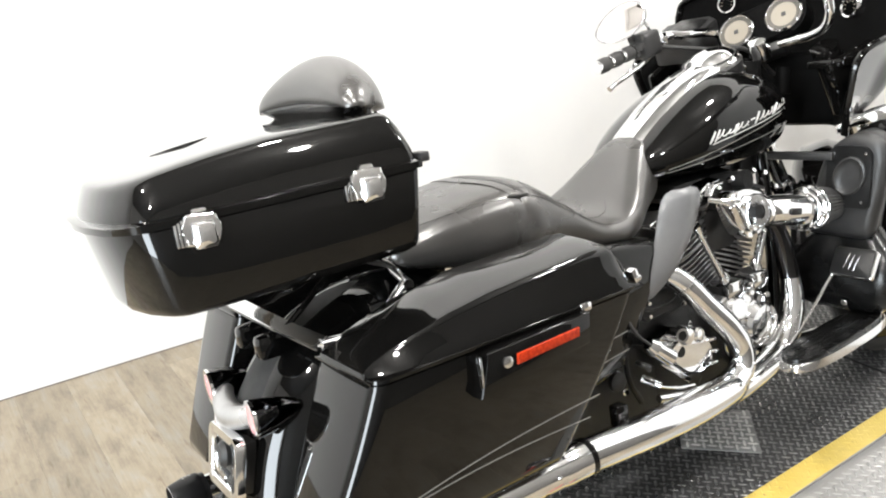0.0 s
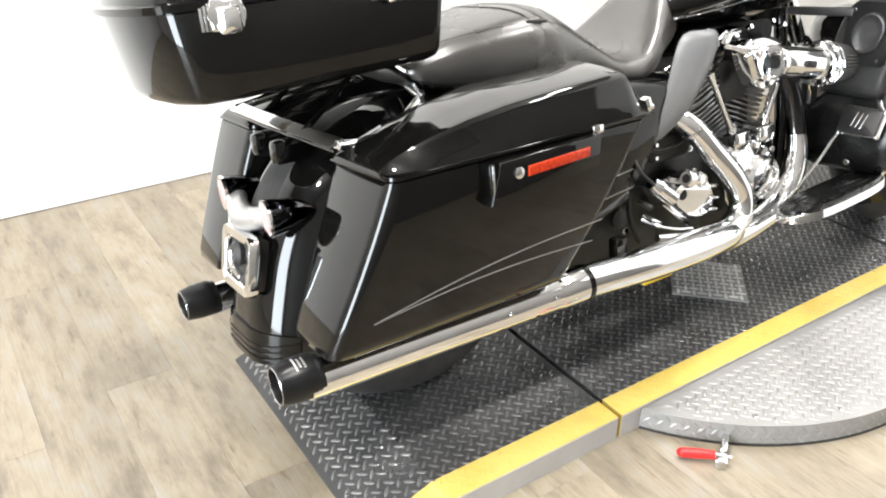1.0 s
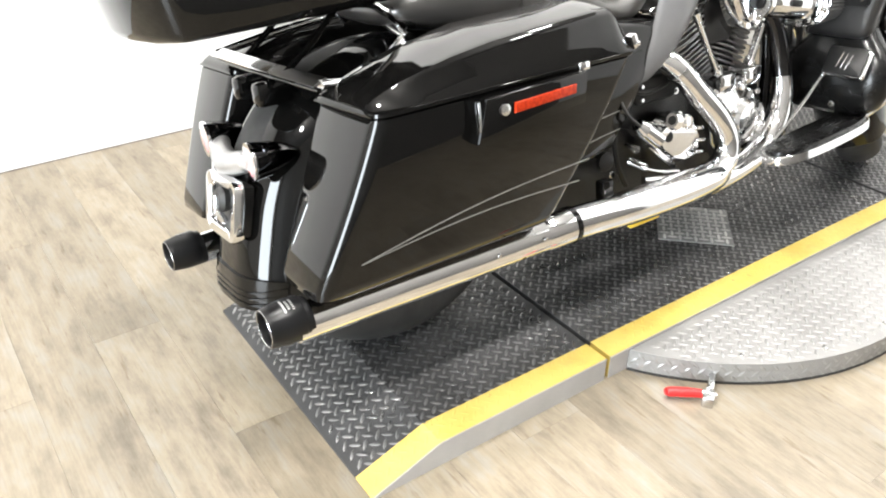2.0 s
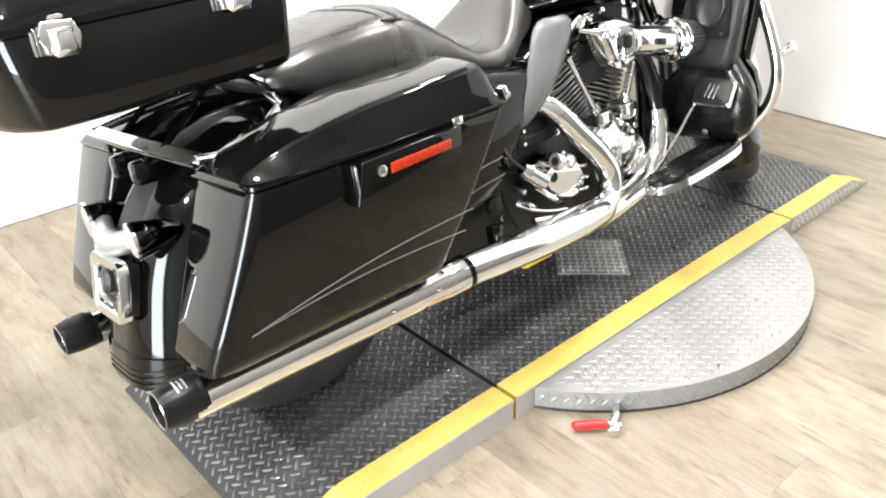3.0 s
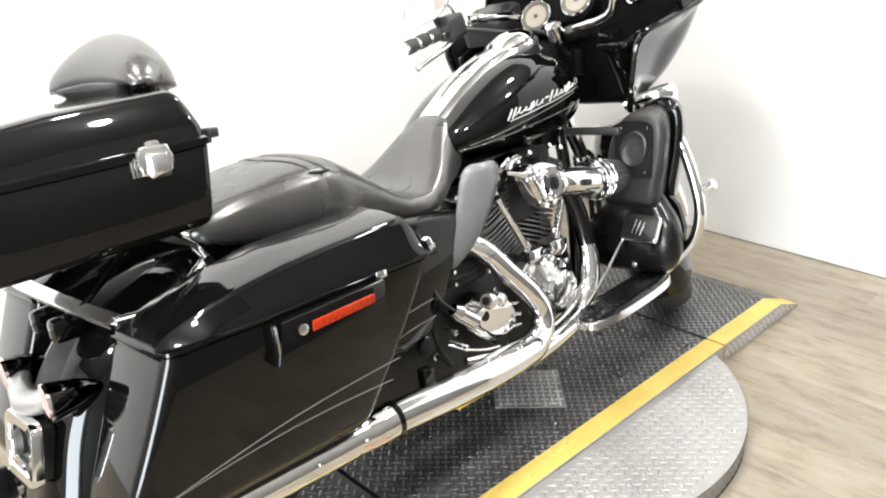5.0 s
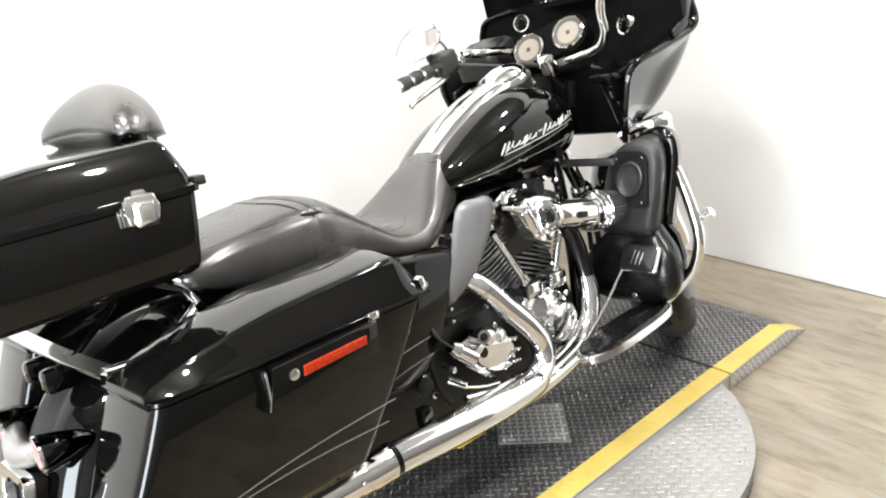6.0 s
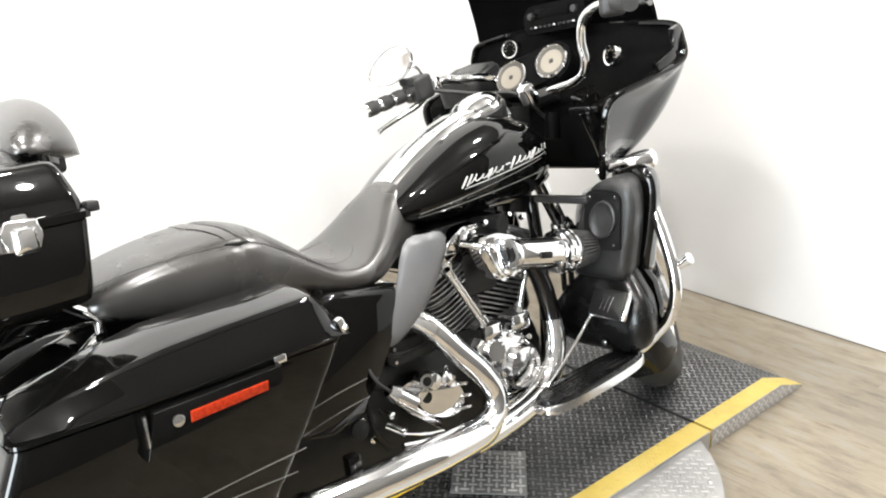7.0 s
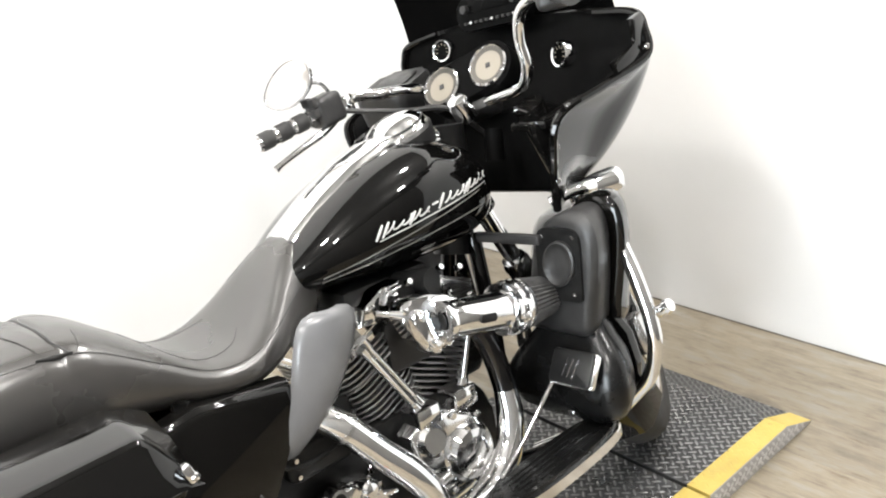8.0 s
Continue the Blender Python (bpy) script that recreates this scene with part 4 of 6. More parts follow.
# ---- exhausts ----
def muffler(side):
    fix = (lambda b: b) if side > 0 else mirrored
    a, b = Vector((0.27, -0.392, 0.252 if side > 0 else 0.212)), Vector((0.283, 0.268, 0.248 if side > 0 else 0.225))
    d = (b - a).normalized()
    a = a + d * 0.008
    low = Vector((0.003, 0, -0.0085))
    m = p("muffler", fix(tube([a + d * 0.05 + low, a + d * 0.3 + low, a + d * 0.52 + low, b + low], [0.0335, 0.0345, 0.035, 0.035], 28)), CHROME, "long chrome slip-on muffler")
    prof = [(0.0285, 0.04), (0.029, 0.004), (0.0305, 0.0), (0.0325, 0.0), (0.0338, 0.002), (0.035, 0.008), (0.0385, 0.03), (0.039, 0.06), (0.0375, 0.064), (0.034, 0.064)]
    p("muffler_tip", fix(moved(lathe(prof, 32), facing(a, d))), TIP_BLACK, "black tapered muffler tip", m)
    p("bore", fix(moved(lathe([(0.0283, 0.012), (0.0283, 0.04), (0.0005, 0.04)], 24), facing(a, d))), WRINKLE, "", m)
    # bright metal ring paints the highlight along the black tip's edge
    p("tip_edge_glint", fix(moved(tube([(0.0318 * math.cos(2 * math.pi * k / 32), 0.0318 * math.sin(2 * math.pi * k / 32), -0.0002) for k in range(33)], 0.0009, 6, 0), facing(a, d))), BRUSHED, "", m)
    # rows of small pale bars on the tip
    for row, (count, first, high) in enumerate(((7, 50, 0.0035), (5, 56, 0.0022), (6, 52, 0.0018))):
        for k in range(count):
            ang = radians(first + k * 6.5)
            off = Vector((math.cos(ang), 0, math.sin(ang)))
            bm = box(-0.0017, 0.0017, -high / 2, high / 2, 0, 0.0006, 0)
            p("mark", fix(moved(bm, facing(a + d * (0.032 + 0.0075 * row) + off * 0.0388, off))), WHITE_PAINT, "", m, smooth=False)
    p("tip_neck", fix(tube([a + d * 0.062 + low * 0.3, a + d * 0.075 + low * 0.3], [0.0372, 0.0365], 28, 0)), TIP_BLACK, "", m)
    p("clamp", fix(tube([b + low - d * 0.005, b + low + d * 0.006], 0.0385, 28, 0)), BLACK, "black muffler clamp", m)
    p("clamp_sleeve", fix(tube([b + low - d * 0.075, b + low - d * 0.06, b + low - d * 0.005], [0.0352, 0.037, 0.037], 28, 0)), CHROME, "", m)
    if side > 0:
        bolts([a + d * 0.45 + Vector((0.037, 0, 0.0)), a + d * 0.56 + Vector((0.038, 0, 0.0))], X, 0.004, BRUSHED, m)
    return m


muffler(1)
muffler(-1)
EX = p("exhaust_shield", tube([(0.287, 0.275, 0.24), (0.29, 0.45, 0.23), (0.284, 0.6, 0.222), (0.265, 0.72, 0.213), (0.245, 0.78, 0.21)], [0.0355, 0.037, 0.038, 0.037, 0.034], 24), CHROME, "chrome exhaust heat shield")
p("front_pipe", tube([(0.165, 1.0, 0.57), (0.183, 1.035, 0.52), (0.192, 1.055, 0.465), (0.2, 1.063, 0.4), (0.21, 1.06, 0.345), (0.214, 1.052, 0.31)], [0.022, 0.023, 0.024, 0.024, 0.024, 0.024], 20), DARKENED_CHROME, "dark front header pipe", EX)
p("pipe_shield", tube([(0.205, 1.062, 0.375), (0.213, 1.056, 0.325), (0.219, 1.034, 0.268), (0.224, 0.985, 0.222), (0.232, 0.92, 0.203), (0.245, 0.82, 0.195), (0.26, 0.70, 0.195)], [0.0245, 0.028, 0.029, 0.03, 0.031, 0.032, 0.033], 20), CHROME, "chrome front pipe shield", EX)
p("rear_pipe", tube([(0.1, 0.62, 0.53), (0.16, 0.645, 0.502), (0.2, 0.682, 0.466), (0.223, 0.728, 0.402), (0.242, 0.776, 0.338), (0.249, 0.802, 0.282), (0.254, 0.79, 0.238), (0.262, 0.735, 0.213)], [0.022, 0.025, 0.027, 0.028, 0.029, 0.029, 0.03, 0.033], 20), CHROME, "chrome rear header pipe", EX)
p("pipe_clip", tube([(0.2015, 0.684, 0.4625), (0.2035, 0.688, 0.457)], 0.0295, 20, 0), BRUSHED, "", EX)
for k in range(4):
    q = Vector((0.25, 0.826, 0.288 - 0.017 * k))
    p("vent_hole", disc_at(q + Vector((0.022, 0.0 - 0.004 * k, 0)), (0.9, 0.45, 0), [(0.0045, 0), (0.0045, 0.0015), (0.0005, 0.0015)], 10), WRINKLE, "", EX)
p("pipe_bracket", box(0.235, 0.262, 0.39, 0.42, 0.235, 0.29, 0.004), BLACK, "", EX)
p("yellow_bar", moved(box(-0.008, 0.008, -0.045, 0.045, -0.006, 0.006, 0.003), pose(0.25, 0.52, 0.165, 0, 0, 0)), YELLOW_PAD, "small yellow bar under the exhaust heat shield", EX)

# ---- engine ----
CRANK = Vector((0, 0.915, 0.285))
ENG = p("engine_case", slab(rounded_rect(0.70, 1.085, 0.15, 0.40, 0.09, 6), 0.24, side_pose(-0.11), 0.01), WRINKLE, "black engine crankcase")
p("transmission", slab(rounded_rect(0.44, 0.78, 0.15, 0.42, 0.05, 5), 0.27, side_pose(-0.12), 0.012), WRINKLE, "black transmission case")


def cylinder(lean, name):
    m = Matrix.Translation(CRANK) @ Matrix.Rotation(radians(lean), 4, "X")
    c = p(name, moved(box(-0.055, 0.055, -0.05, 0.05, 0.08, 0.30, 0.02), m), WRINKLE, "black finned engine cylinder", ENG)
    me = None
    for k in range(15):
        z = 0.115 + k * 0.0125
        if me is None:
            fin = slab(rounded_rect(-0.12, 0.12, -0.08, 0.08, 0.05, 5), 0.004, Matrix.Identity(4), 0.0006, 1)
            ob = part("cooling_fin", fin, FIN, ENG, angle=30)
            me = ob.data
        else:
            ob = new("cooling_fin", me)
            ob.parent = ENG
        s = 1.0 if k < 10 else 1.08
        ob.matrix_local = m @ Matrix.Translation((0, 0, z)) @ Matrix.Diagonal((s, s, 1, 1))
    p("rocker_cover", moved(slab(rounded_rect(-0.125, 0.125, -0.08, 0.08, 0.03, 5), 0.05, Matrix.Translation((0, 0, 0.305)), 0.018, 4), m), CHROME, "chrome rocker cover", ENG)
    p("rocker_base", moved(slab(rounded_rect(-0.13, 0.13, -0.084, 0.084, 0.02, 4), 0.016, Matrix.Translation((0, 0, 0.292)), 0.003), m), CHROME, "", ENG)
    bolts([m @ Vector((0.125, yy, 0.322)) for yy in (-0.055, 0.055)], (1, 0, 0), 0.007, CHROME, ENG)
    return m


FIN = grained("fin_edge_metal", [(0.35, 0.35, 0.35), (0.55, 0.55, 0.55)], 0.3, 30.0, bumps=None, metal=0.9, rough_range=(0.2, 0.4))
cylinder(22.5, "rear_cylinder")
cylinder(-22.5, "front_cylinder")
p("rocker_end", slab(fillet([(0.795, 0.596), (0.812, 0.63), (0.856, 0.652), (0.905, 0.656), (0.893, 0.624), (0.866, 0.616), (0.846, 0.592)], [0.004] * 7, 3), 0.04, side_pose(0.105), 0.006, 2), CHROME, "chrome rocker housing under the tank", ENG, angle=40)
p("rocker_end", slab(fillet([(0.85, 0.622), (0.862, 0.646), (0.9, 0.65), (0.89, 0.628)], [0.004] * 4, 3), 0.012, side_pose(0.146), 0.004, 2), BRUSHED, "", ENG, angle=40)
bolts([(0.146, 0.83, 0.625), (0.159, 0.875, 0.638)], X, 0.006, CHROME, ENG)
p("engine_core", box(-0.09, 0.1, 0.80, 1.02, 0.36, 0.66, 0.02), WRINKLE, "", ENG)
# pushrod tubes
for q0, q1 in (((0.172, 0.772, 0.568), (0.165, 0.868, 0.408)), ((0.15, 0.79, 0.575), (0.15, 0.885, 0.415)), ((0.172, 1.028, 0.52), (0.165, 0.985, 0.405)), ((0.15, 1.05, 0.53), (0.15, 1.0, 0.41))):
    p("pushrod_tube", rod(q0, q1, 0.0068, 0.0068, 12), CHROME, "chrome pushrod tube", ENG)
    q0, q1 = Vector(q0), Vector(q1)
    d = (q1 - q0).normalized()
    p("pushrod_cap", rod(q1 - d * 0.02, q1 + d * 0.012, 0.011, 0.015, 14), CHROME, "", ENG)
    p("pushrod_cap", rod(q0 - d * 0.005, q0 + d * 0.02, 0.012, 0.009, 14), CHROME, "", ENG)
# lifter blocks, cam cover and timer cover
for y in (0.878, 0.975):
    p("lifter_block", moved(box(-0.03, 0.03, -0.03, 0.03, -0.022, 0.022, 0.008), pose(0.16, y, 0.392, 0, 0, 0)), CHROME, "chrome lifter block", ENG)
p("cam_cover", slab([(0.825, 0.37), (0.835, 0.25), (0.88, 0.195), (0.96, 0.2), (1.01, 0.245), (1.015, 0.315), (0.985, 0.36), (0.93, 0.385), (0.87, 0.395)], 0.045, side_pose(0.14), 0.012, 4), CHROME, "chrome cam cover", ENG)
p("timer_cover", disc_at((0.182, 0.955, 0.283), X, [(0.058, 0), (0.058, 0.012), (0.05, 0.022), (0.035, 0.024), (0.033, 0.02), (0.0005, 0.024)], 36), CHROME, "round chrome timer cover", ENG)
p("oil_filter_mount", disc_at((0.17, 0.87, 0.345), (1, -0.1, 0.2), [(0.032, 0), (0.032, 0.026), (0.024, 0.034), (0.0005, 0.034)], 24), CHROME, "", ENG)
bolts([(0.187, 0.85, 0.36), (0.187, 0.848, 0.27), (0.187, 0.9, 0.225), (0.187, 0.99, 0.35), (0.187, 0.93, 0.372)], X, 0.008, CHROME, ENG)
# finned transmission side cover and clutch parts
p("gearbox_cover", slab(fillet([(0.559, 0.352), (0.606, 0.364), (0.642, 0.374), (0.722, 0.35), (0.75, 0.302), (0.743, 0.252), (0.70, 0.244), (0.646, 0.254), (0.60, 0.292)], [0.012] * 9, 4), 0.034, side_pose(0.165), 0.01, 3), CHROME, "chrome gearbox side cover", ENG, angle=50)
p("cover_body", slab(fillet([(0.597, 0.336), (0.63, 0.352), (0.652, 0.362), (0.708, 0.345), (0.732, 0.303), (0.728, 0.266), (0.69, 0.258), (0.65, 0.272), (0.613, 0.302)], [0.01] * 9, 4), 0.028, side_pose(0.197), 0.011, 3), CHROME, "", ENG, angle=50)
p("cover_boss", disc_at((0.205, 0.648, 0.357), X, [(0.021, 0), (0.021, 0.024), (0.017, 0.031), (0.0005, 0.033)], 24), CHROME, "", ENG)
p("cover_boss", disc_at((0.205, 0.69, 0.344), (1, 0.1, 0.1), [(0.018, 0), (0.018, 0.02), (0.013, 0.026), (0.0005, 0.028)], 24), CHROME, "", ENG)
p("cover_neck", rod((0.2, 0.632, 0.362), (0.236, 0.626, 0.366), 0.0165, 0.0165, 20), CHROME, "", ENG)
p("neck_shade", disc_at((0.2362, 0.626, 0.366), (1, -0.16, 0.11), [(0.0105, 0), (0.0105, 0.0008), (0.0005, 0.0008)], 18), WRINKLE, "", ENG)
p("cover_window", disc_at((0.224, 0.628, 0.326), (1, -0.1, 0.15), [(0.013, 0), (0.013, 0.002), (0.0005, 0.002)], 20), WRINKLE, "", ENG)
p("cover_lip", moved(box(-0.006, 0.008, -0.055, 0.055, -0.007, 0.007, 0.003), Matrix.Translation((0.212, 0.618, 0.281)) @ Matrix.Rotation(radians(-41), 4, "X")), CHROME, "", ENG)
for yy, zz in ((0.735, 0.322), (0.741, 0.292), (0.738, 0.264)):
    p("cover_rib", moved(box(-0.012, 0.012, -0.018, 0.012, -0.004, 0.004, 0.002), pose(0.216, yy, zz, -12)), CHROME, "", ENG)
bolts([(0.2, 0.575, 0.349), (0.2, 0.62, 0.364), (0.2, 0.725, 0.335), (0.2, 0.74, 0.262), (0.2, 0.655, 0.258), (0.2, 0.605, 0.3)], X, 0.006, BRUSHED, ENG)
p("brake_cylinder", rod((0.222, 0.548, 0.362), (0.232, 0.586, 0.328), 0.019, 0.021, 20), CHROME, "chrome rear master cylinder", ENG)
p("brake_cylinder", rod((0.22, 0.535, 0.374), (0.222, 0.549, 0.361), 0.014, 0.022, 20), CHROME, "", ENG)
p("brake_line", tube([(0.222, 0.535, 0.374), (0.21, 0.515, 0.4), (0.19, 0.51, 0.44), (0.16, 0.53, 0.5)], 0.0035, 8), RUBBER, "", ENG)
p("shift_block", rod((0.19, 0.54, 0.285), (0.228, 0.556, 0.272), 0.011, 0.009, 14), CHROME, "", ENG)
p("shift_block", rod((0.19, 0.528, 0.325), (0.222, 0.534, 0.318), 0.008, 0.008, 12), CHROME, "", ENG)
p("shift_link", tube([(0.226, 0.548, 0.272), (0.23, 0.6, 0.252), (0.232, 0.655, 0.24)], 0.004, 8), CHROME, "", ENG)
p("wire_loom", tube([(0.15, 0.5, 0.44), (0.175, 0.515, 0.4), (0.18, 0.505, 0.34), (0.178, 0.515, 0.28), (0.17, 0.55, 0.22)], 0.007, 8), WRINKLE, "", ENG)
p("wire_loom", tube([(0.16, 0.55, 0.45), (0.175, 0.6, 0.425), (0.17, 0.68, 0.43), (0.15, 0.74, 0.46)], 0.006, 8), WRINKLE, "", ENG)
p("starter_cover", slab(rounded_rect(0.575, 0.715, 0.395, 0.455, 0.02, 4), 0.035, side_pose(0.14), 0.008, 3), WRINKLE, "black starter cover", ENG, angle=50)
bolts([(0.177, yy, zz) for yy, zz in ((0.592, 0.44), (0.7, 0.44), (0.7, 0.41), (0.592, 0.41))], X, 0.0055, CHROME, ENG)
p("shift_block", rod((0.228, 0.545, 0.245), (0.236, 0.63, 0.228), 0.009, 0.009), CHROME, "", ENG)
# short yellow strip under the gearbox cover
p("yellow_sliver", tube([(0.228, 0.57, 0.232), (0.232, 0.6, 0.225), (0.236, 0.625, 0.22)], 0.006, 8), YELLOW_PAD, "", ENG)
bolts([(0.152, yy, zz) for yy, zz in ((0.5, 0.41), (0.54, 0.435), (0.6, 0.425), (0.66, 0.425), (0.73, 0.40), (0.745, 0.34), (0.75, 0.28), (0.50, 0.30), (0.52, 0.25), (0.47, 0.36))], X, 0.009, CHROME, ENG)
p("swingarm_pivot", disc_at((0.18, 0.47, 0.30), X, [(0.022, 0), (0.022, 0.01), (0.015, 0.014), (0.0005, 0.014)], 24), WRINKLE, "", ENG)
p("frame_tube", tube([(0.14, 0.44, 0.64), (0.145, 0.46, 0.5), (0.14, 0.47, 0.35), (0.13, 0.52, 0.16), (0.13, 0.8, 0.115), (0.12, 1.06, 0.13), (0.09, 1.16, 0.35), (0.04, 1.2, 0.66)], 0.018, 12), BLACK, "black frame tube", ENG)
p("frame_tube", tube([(-0.14, 0.44, 0.64), (-0.145, 0.46, 0.5), (-0.14, 0.47, 0.35), (-0.13, 0.52, 0.16), (-0.13, 0.8, 0.115), (-0.12, 1.06, 0.13), (-0.09, 1.16, 0.35), (-0.04, 1.2, 0.66)], 0.018, 12), BLACK, "", ENG)
# added black panel that fills the see-through gap with dark
p("gap_fill", slab([(-0.03, 0.27), (0.0, 0.34), (0.3, 0.36), (0.5, 0.37), (0.62, 0.33), (0.62, 0.17), (0.5, 0.15), (0.3, 0.19), (0.05, 0.25)], 0.04, side_pose(0.115), 0.008), WRINKLE, "black fill panel beside the transmission", ENG)
p("coil_cover", slab(rounded_rect(0.855, 0.965, 0.475, 0.585, 0.02, 4), 0.06, side_pose(0.07), 0.01), SATIN_BLACK, "black coil cover between the cylinders", ENG)
p("voltage_box", box(-0.02, 0.1, 0.6, 0.78, 0.3, 0.5, 0.02), WRINKLE, "", ENG)
p("carb_body", box(0.02, 0.16, 0.87, 0.99, 0.585, 0.65, 0.012), WRINKLE, "", ENG)
# air intake with cone filter
IN = p("air_intake", slab(fillet([(0.838, 0.612), (0.856, 0.632), (0.9, 0.634), (0.955, 0.615), (0.98, 0.585), (0.965, 0.535), (0.925, 0.512), (0.885, 0.523), (0.862, 0.556)], [0.014] * 9, 4), 0.04, side_pose(0.175), 0.013, 3), CHROME, "chrome high-flow air intake with cone filter", angle=50)
p("intake_plate", slab(fillet([(0.85, 0.606), (0.868, 0.618), (0.905, 0.6), (0.918, 0.545), (0.9, 0.528), (0.878, 0.545)], [0.012] * 6, 4), 0.022, side_pose(0.21), 0.008, 3), CHROME, "", IN, angle=50)
p("intake_tube", tube([(0.236, 0.917, 0.578), (0.243, 0.95, 0.574), (0.247, 1.02, 0.56), (0.246, 1.08, 0.55)], [0.034, 0.036, 0.038, 0.042], 28), CHROME, "", IN)
p("tube_mouth", disc_at((0.236, 0.918, 0.578), (-0.2, -1, 0.12), [(0.036, -0.012), (0.039, -0.004), (0.039, 0.004), (0.034, 0.006), (0.02, 0.003), (0.018, 0.0), (0.0005, 0.0)], 28), CHROME, "", IN)
p("mouth_shade", disc_at((0.2352, 0.914, 0.5785), (-0.2, -1, 0.12), [(0.016, 0), (0.015, 0.001), (0.0005, 0.001)], 24), WRINKLE, "", IN)
p("intake_slot", moved(slab(rounded_rect(-0.02, 0.02, -0.008, 0.008, 0.006, 4), 0.006, Matrix.Identity(4), 0.001), Matrix.Translation((0.2795, 0.985, 0.566)) @ Matrix.Rotation(radians(-11), 4, "X") @ side_pose(0)), WRINKLE, "black slot in the intake tube", IN)
p("intake_seam", tube([(0.262, 0.93, 0.606), (0.268, 0.98, 0.599), (0.27, 1.03, 0.589), (0.268, 1.06, 0.584)], 0.003, 8), WRINKLE, "", IN)
p("intake_ring", disc_at((0.246, 1.05, 0.555), (-0.05, 1, -0.17), [(0.043, 0), (0.052, 0.003), (0.052, 0.014), (0.047, 0.017), (0.047, 0.021), (0.055, 0.024), (0.055, 0.034), (0.049, 0.037), (0.049, 0.04), (0.054, 0.042), (0.053, 0.05), (0.04, 0.05)], 32), CHROME, "", IN)
p("ring_bolt", disc_at((0.297, 1.07, 0.54), (1, 0, 0), [(0.008, 0), (0.008, 0.006), (0.004, 0.009), (0.0005, 0.009)], 12), CHROME, "", IN)
fil = []
for k in range(6):
    s = k / 5
    rr = 0.053 - 0.014 * s
    fil.append([((rr if j % 2 else rr - 0.004) * math.cos(2 * math.pi * j / 72), (rr if j % 2 else rr - 0.004) * math.sin(2 * math.pi * j / 72), 0.11 * s) for j in range(72)])
p("filter_cone", moved(loft(fil), facing((0.2435, 1.098, 0.547), (-0.05, 1, -0.12))), grained("grey_filter_mesh", [(0.09, 0.09, 0.09), (0.16, 0.16, 0.16)], 0.5, 60.0, metal=0.5), "grey pleated cone filter", IN, angle=20)
p("filter_end", disc_at((0.238, 1.207, 0.534), (-0.05, 1, -0.12), [(0.04, 0), (0.036, 0.008), (0.0005, 0.01)], 28), SATIN_BLACK, "", IN)
p("breather", tube([(0.18, 0.812, 0.624), (0.192, 0.83, 0.618), (0.205, 0.85, 0.61)], [0.0055, 0.006, 0.012], 14), CHROME, "", IN)
bolts([(0.232, 0.872, 0.602), (0.232, 0.895, 0.545), (0.214, 0.955, 0.535), (0.214, 0.965, 0.6)], X, 0.008, CHROME, IN)
p("throttle_body", rod((0.1, 0.93, 0.64), (0.19, 0.945, 0.645), 0.02, 0.024, 18), WRINKLE, "", IN)
bolts([(0.17, 0.9, 0.652), (0.17, 0.98, 0.655), (0.165, 1.03, 0.64)], (1, 0, 0.5), 0.007, CHROME, IN, "fitting", 0.014)

# ---- side covers and heat deflector ----
def mid_frame(side):
    fix = (lambda b: b) if side > 0 else mirrored
    o = [(0.36, 0.59), (0.45, 0.605), (0.61, 0.585), (0.618, 0.54), (0.575, 0.47), (0.53, 0.40), (0.49, 0.33), (0.40, 0.31), (0.33, 0.33), (0.30, 0.42)]
    sc = p("side_cover", fix(slab(o, 0.045, side_pose(0.155), 0.018, 4)), BLACK, "glossy black side cover with pinstripes", angle=50)
    for za, zb in ((0.385, 0.41), (0.345, 0.37)):
        p("pinstripe", fix(tube([(0.2005, 0.33, za), (0.2005, 0.42, (za + zb) / 2 + 0.004), (0.2005, 0.5, zb)], 0.001, 6)), PINSTRIPE, "", sc)
    if side < 0:
        return
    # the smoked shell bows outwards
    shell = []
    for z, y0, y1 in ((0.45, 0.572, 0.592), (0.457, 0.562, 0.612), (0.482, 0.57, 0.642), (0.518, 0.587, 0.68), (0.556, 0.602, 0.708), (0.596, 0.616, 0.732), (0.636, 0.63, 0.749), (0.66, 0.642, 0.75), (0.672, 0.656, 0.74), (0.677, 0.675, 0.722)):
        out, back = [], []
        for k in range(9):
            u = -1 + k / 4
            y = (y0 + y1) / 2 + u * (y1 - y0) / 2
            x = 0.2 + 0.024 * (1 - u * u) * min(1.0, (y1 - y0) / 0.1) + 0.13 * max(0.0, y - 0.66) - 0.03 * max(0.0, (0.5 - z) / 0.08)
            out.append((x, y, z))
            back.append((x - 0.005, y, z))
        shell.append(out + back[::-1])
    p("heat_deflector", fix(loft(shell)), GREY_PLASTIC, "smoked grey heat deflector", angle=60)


mid_frame(1)
mid_frame(-1)


# ---- front end ----
DASH = grained("deep_black_dash", [(0.0015, 0.0015, 0.0015), (0.003, 0.003, 0.003)], 0.45, 60.0, bumps=(0.12, 0.0005), rough_range=(0.4, 0.55), spec=0.3)
DASH.node_tree.nodes["Principled BSDF"].inputs["IOR"].default_value = 1.14
FC = -0.06


def grid_surface(curves, n=7):
    rows = [catmull(c, n) for c in curves]
    across = []
    cols = len(rows[0])
    for i in range(cols):
        across.append(catmull([r[i] for r in rows], 5))
    bm = bmesh.new()
    vs = [[bm.verts.new(q) for q in r] for r in across]
    for a, b in zip(vs, vs[1:]):
        for i in range(len(a) - 1):
            bm.faces.new((a[i], a[i + 1], b[i + 1], b[i]))
    return bm


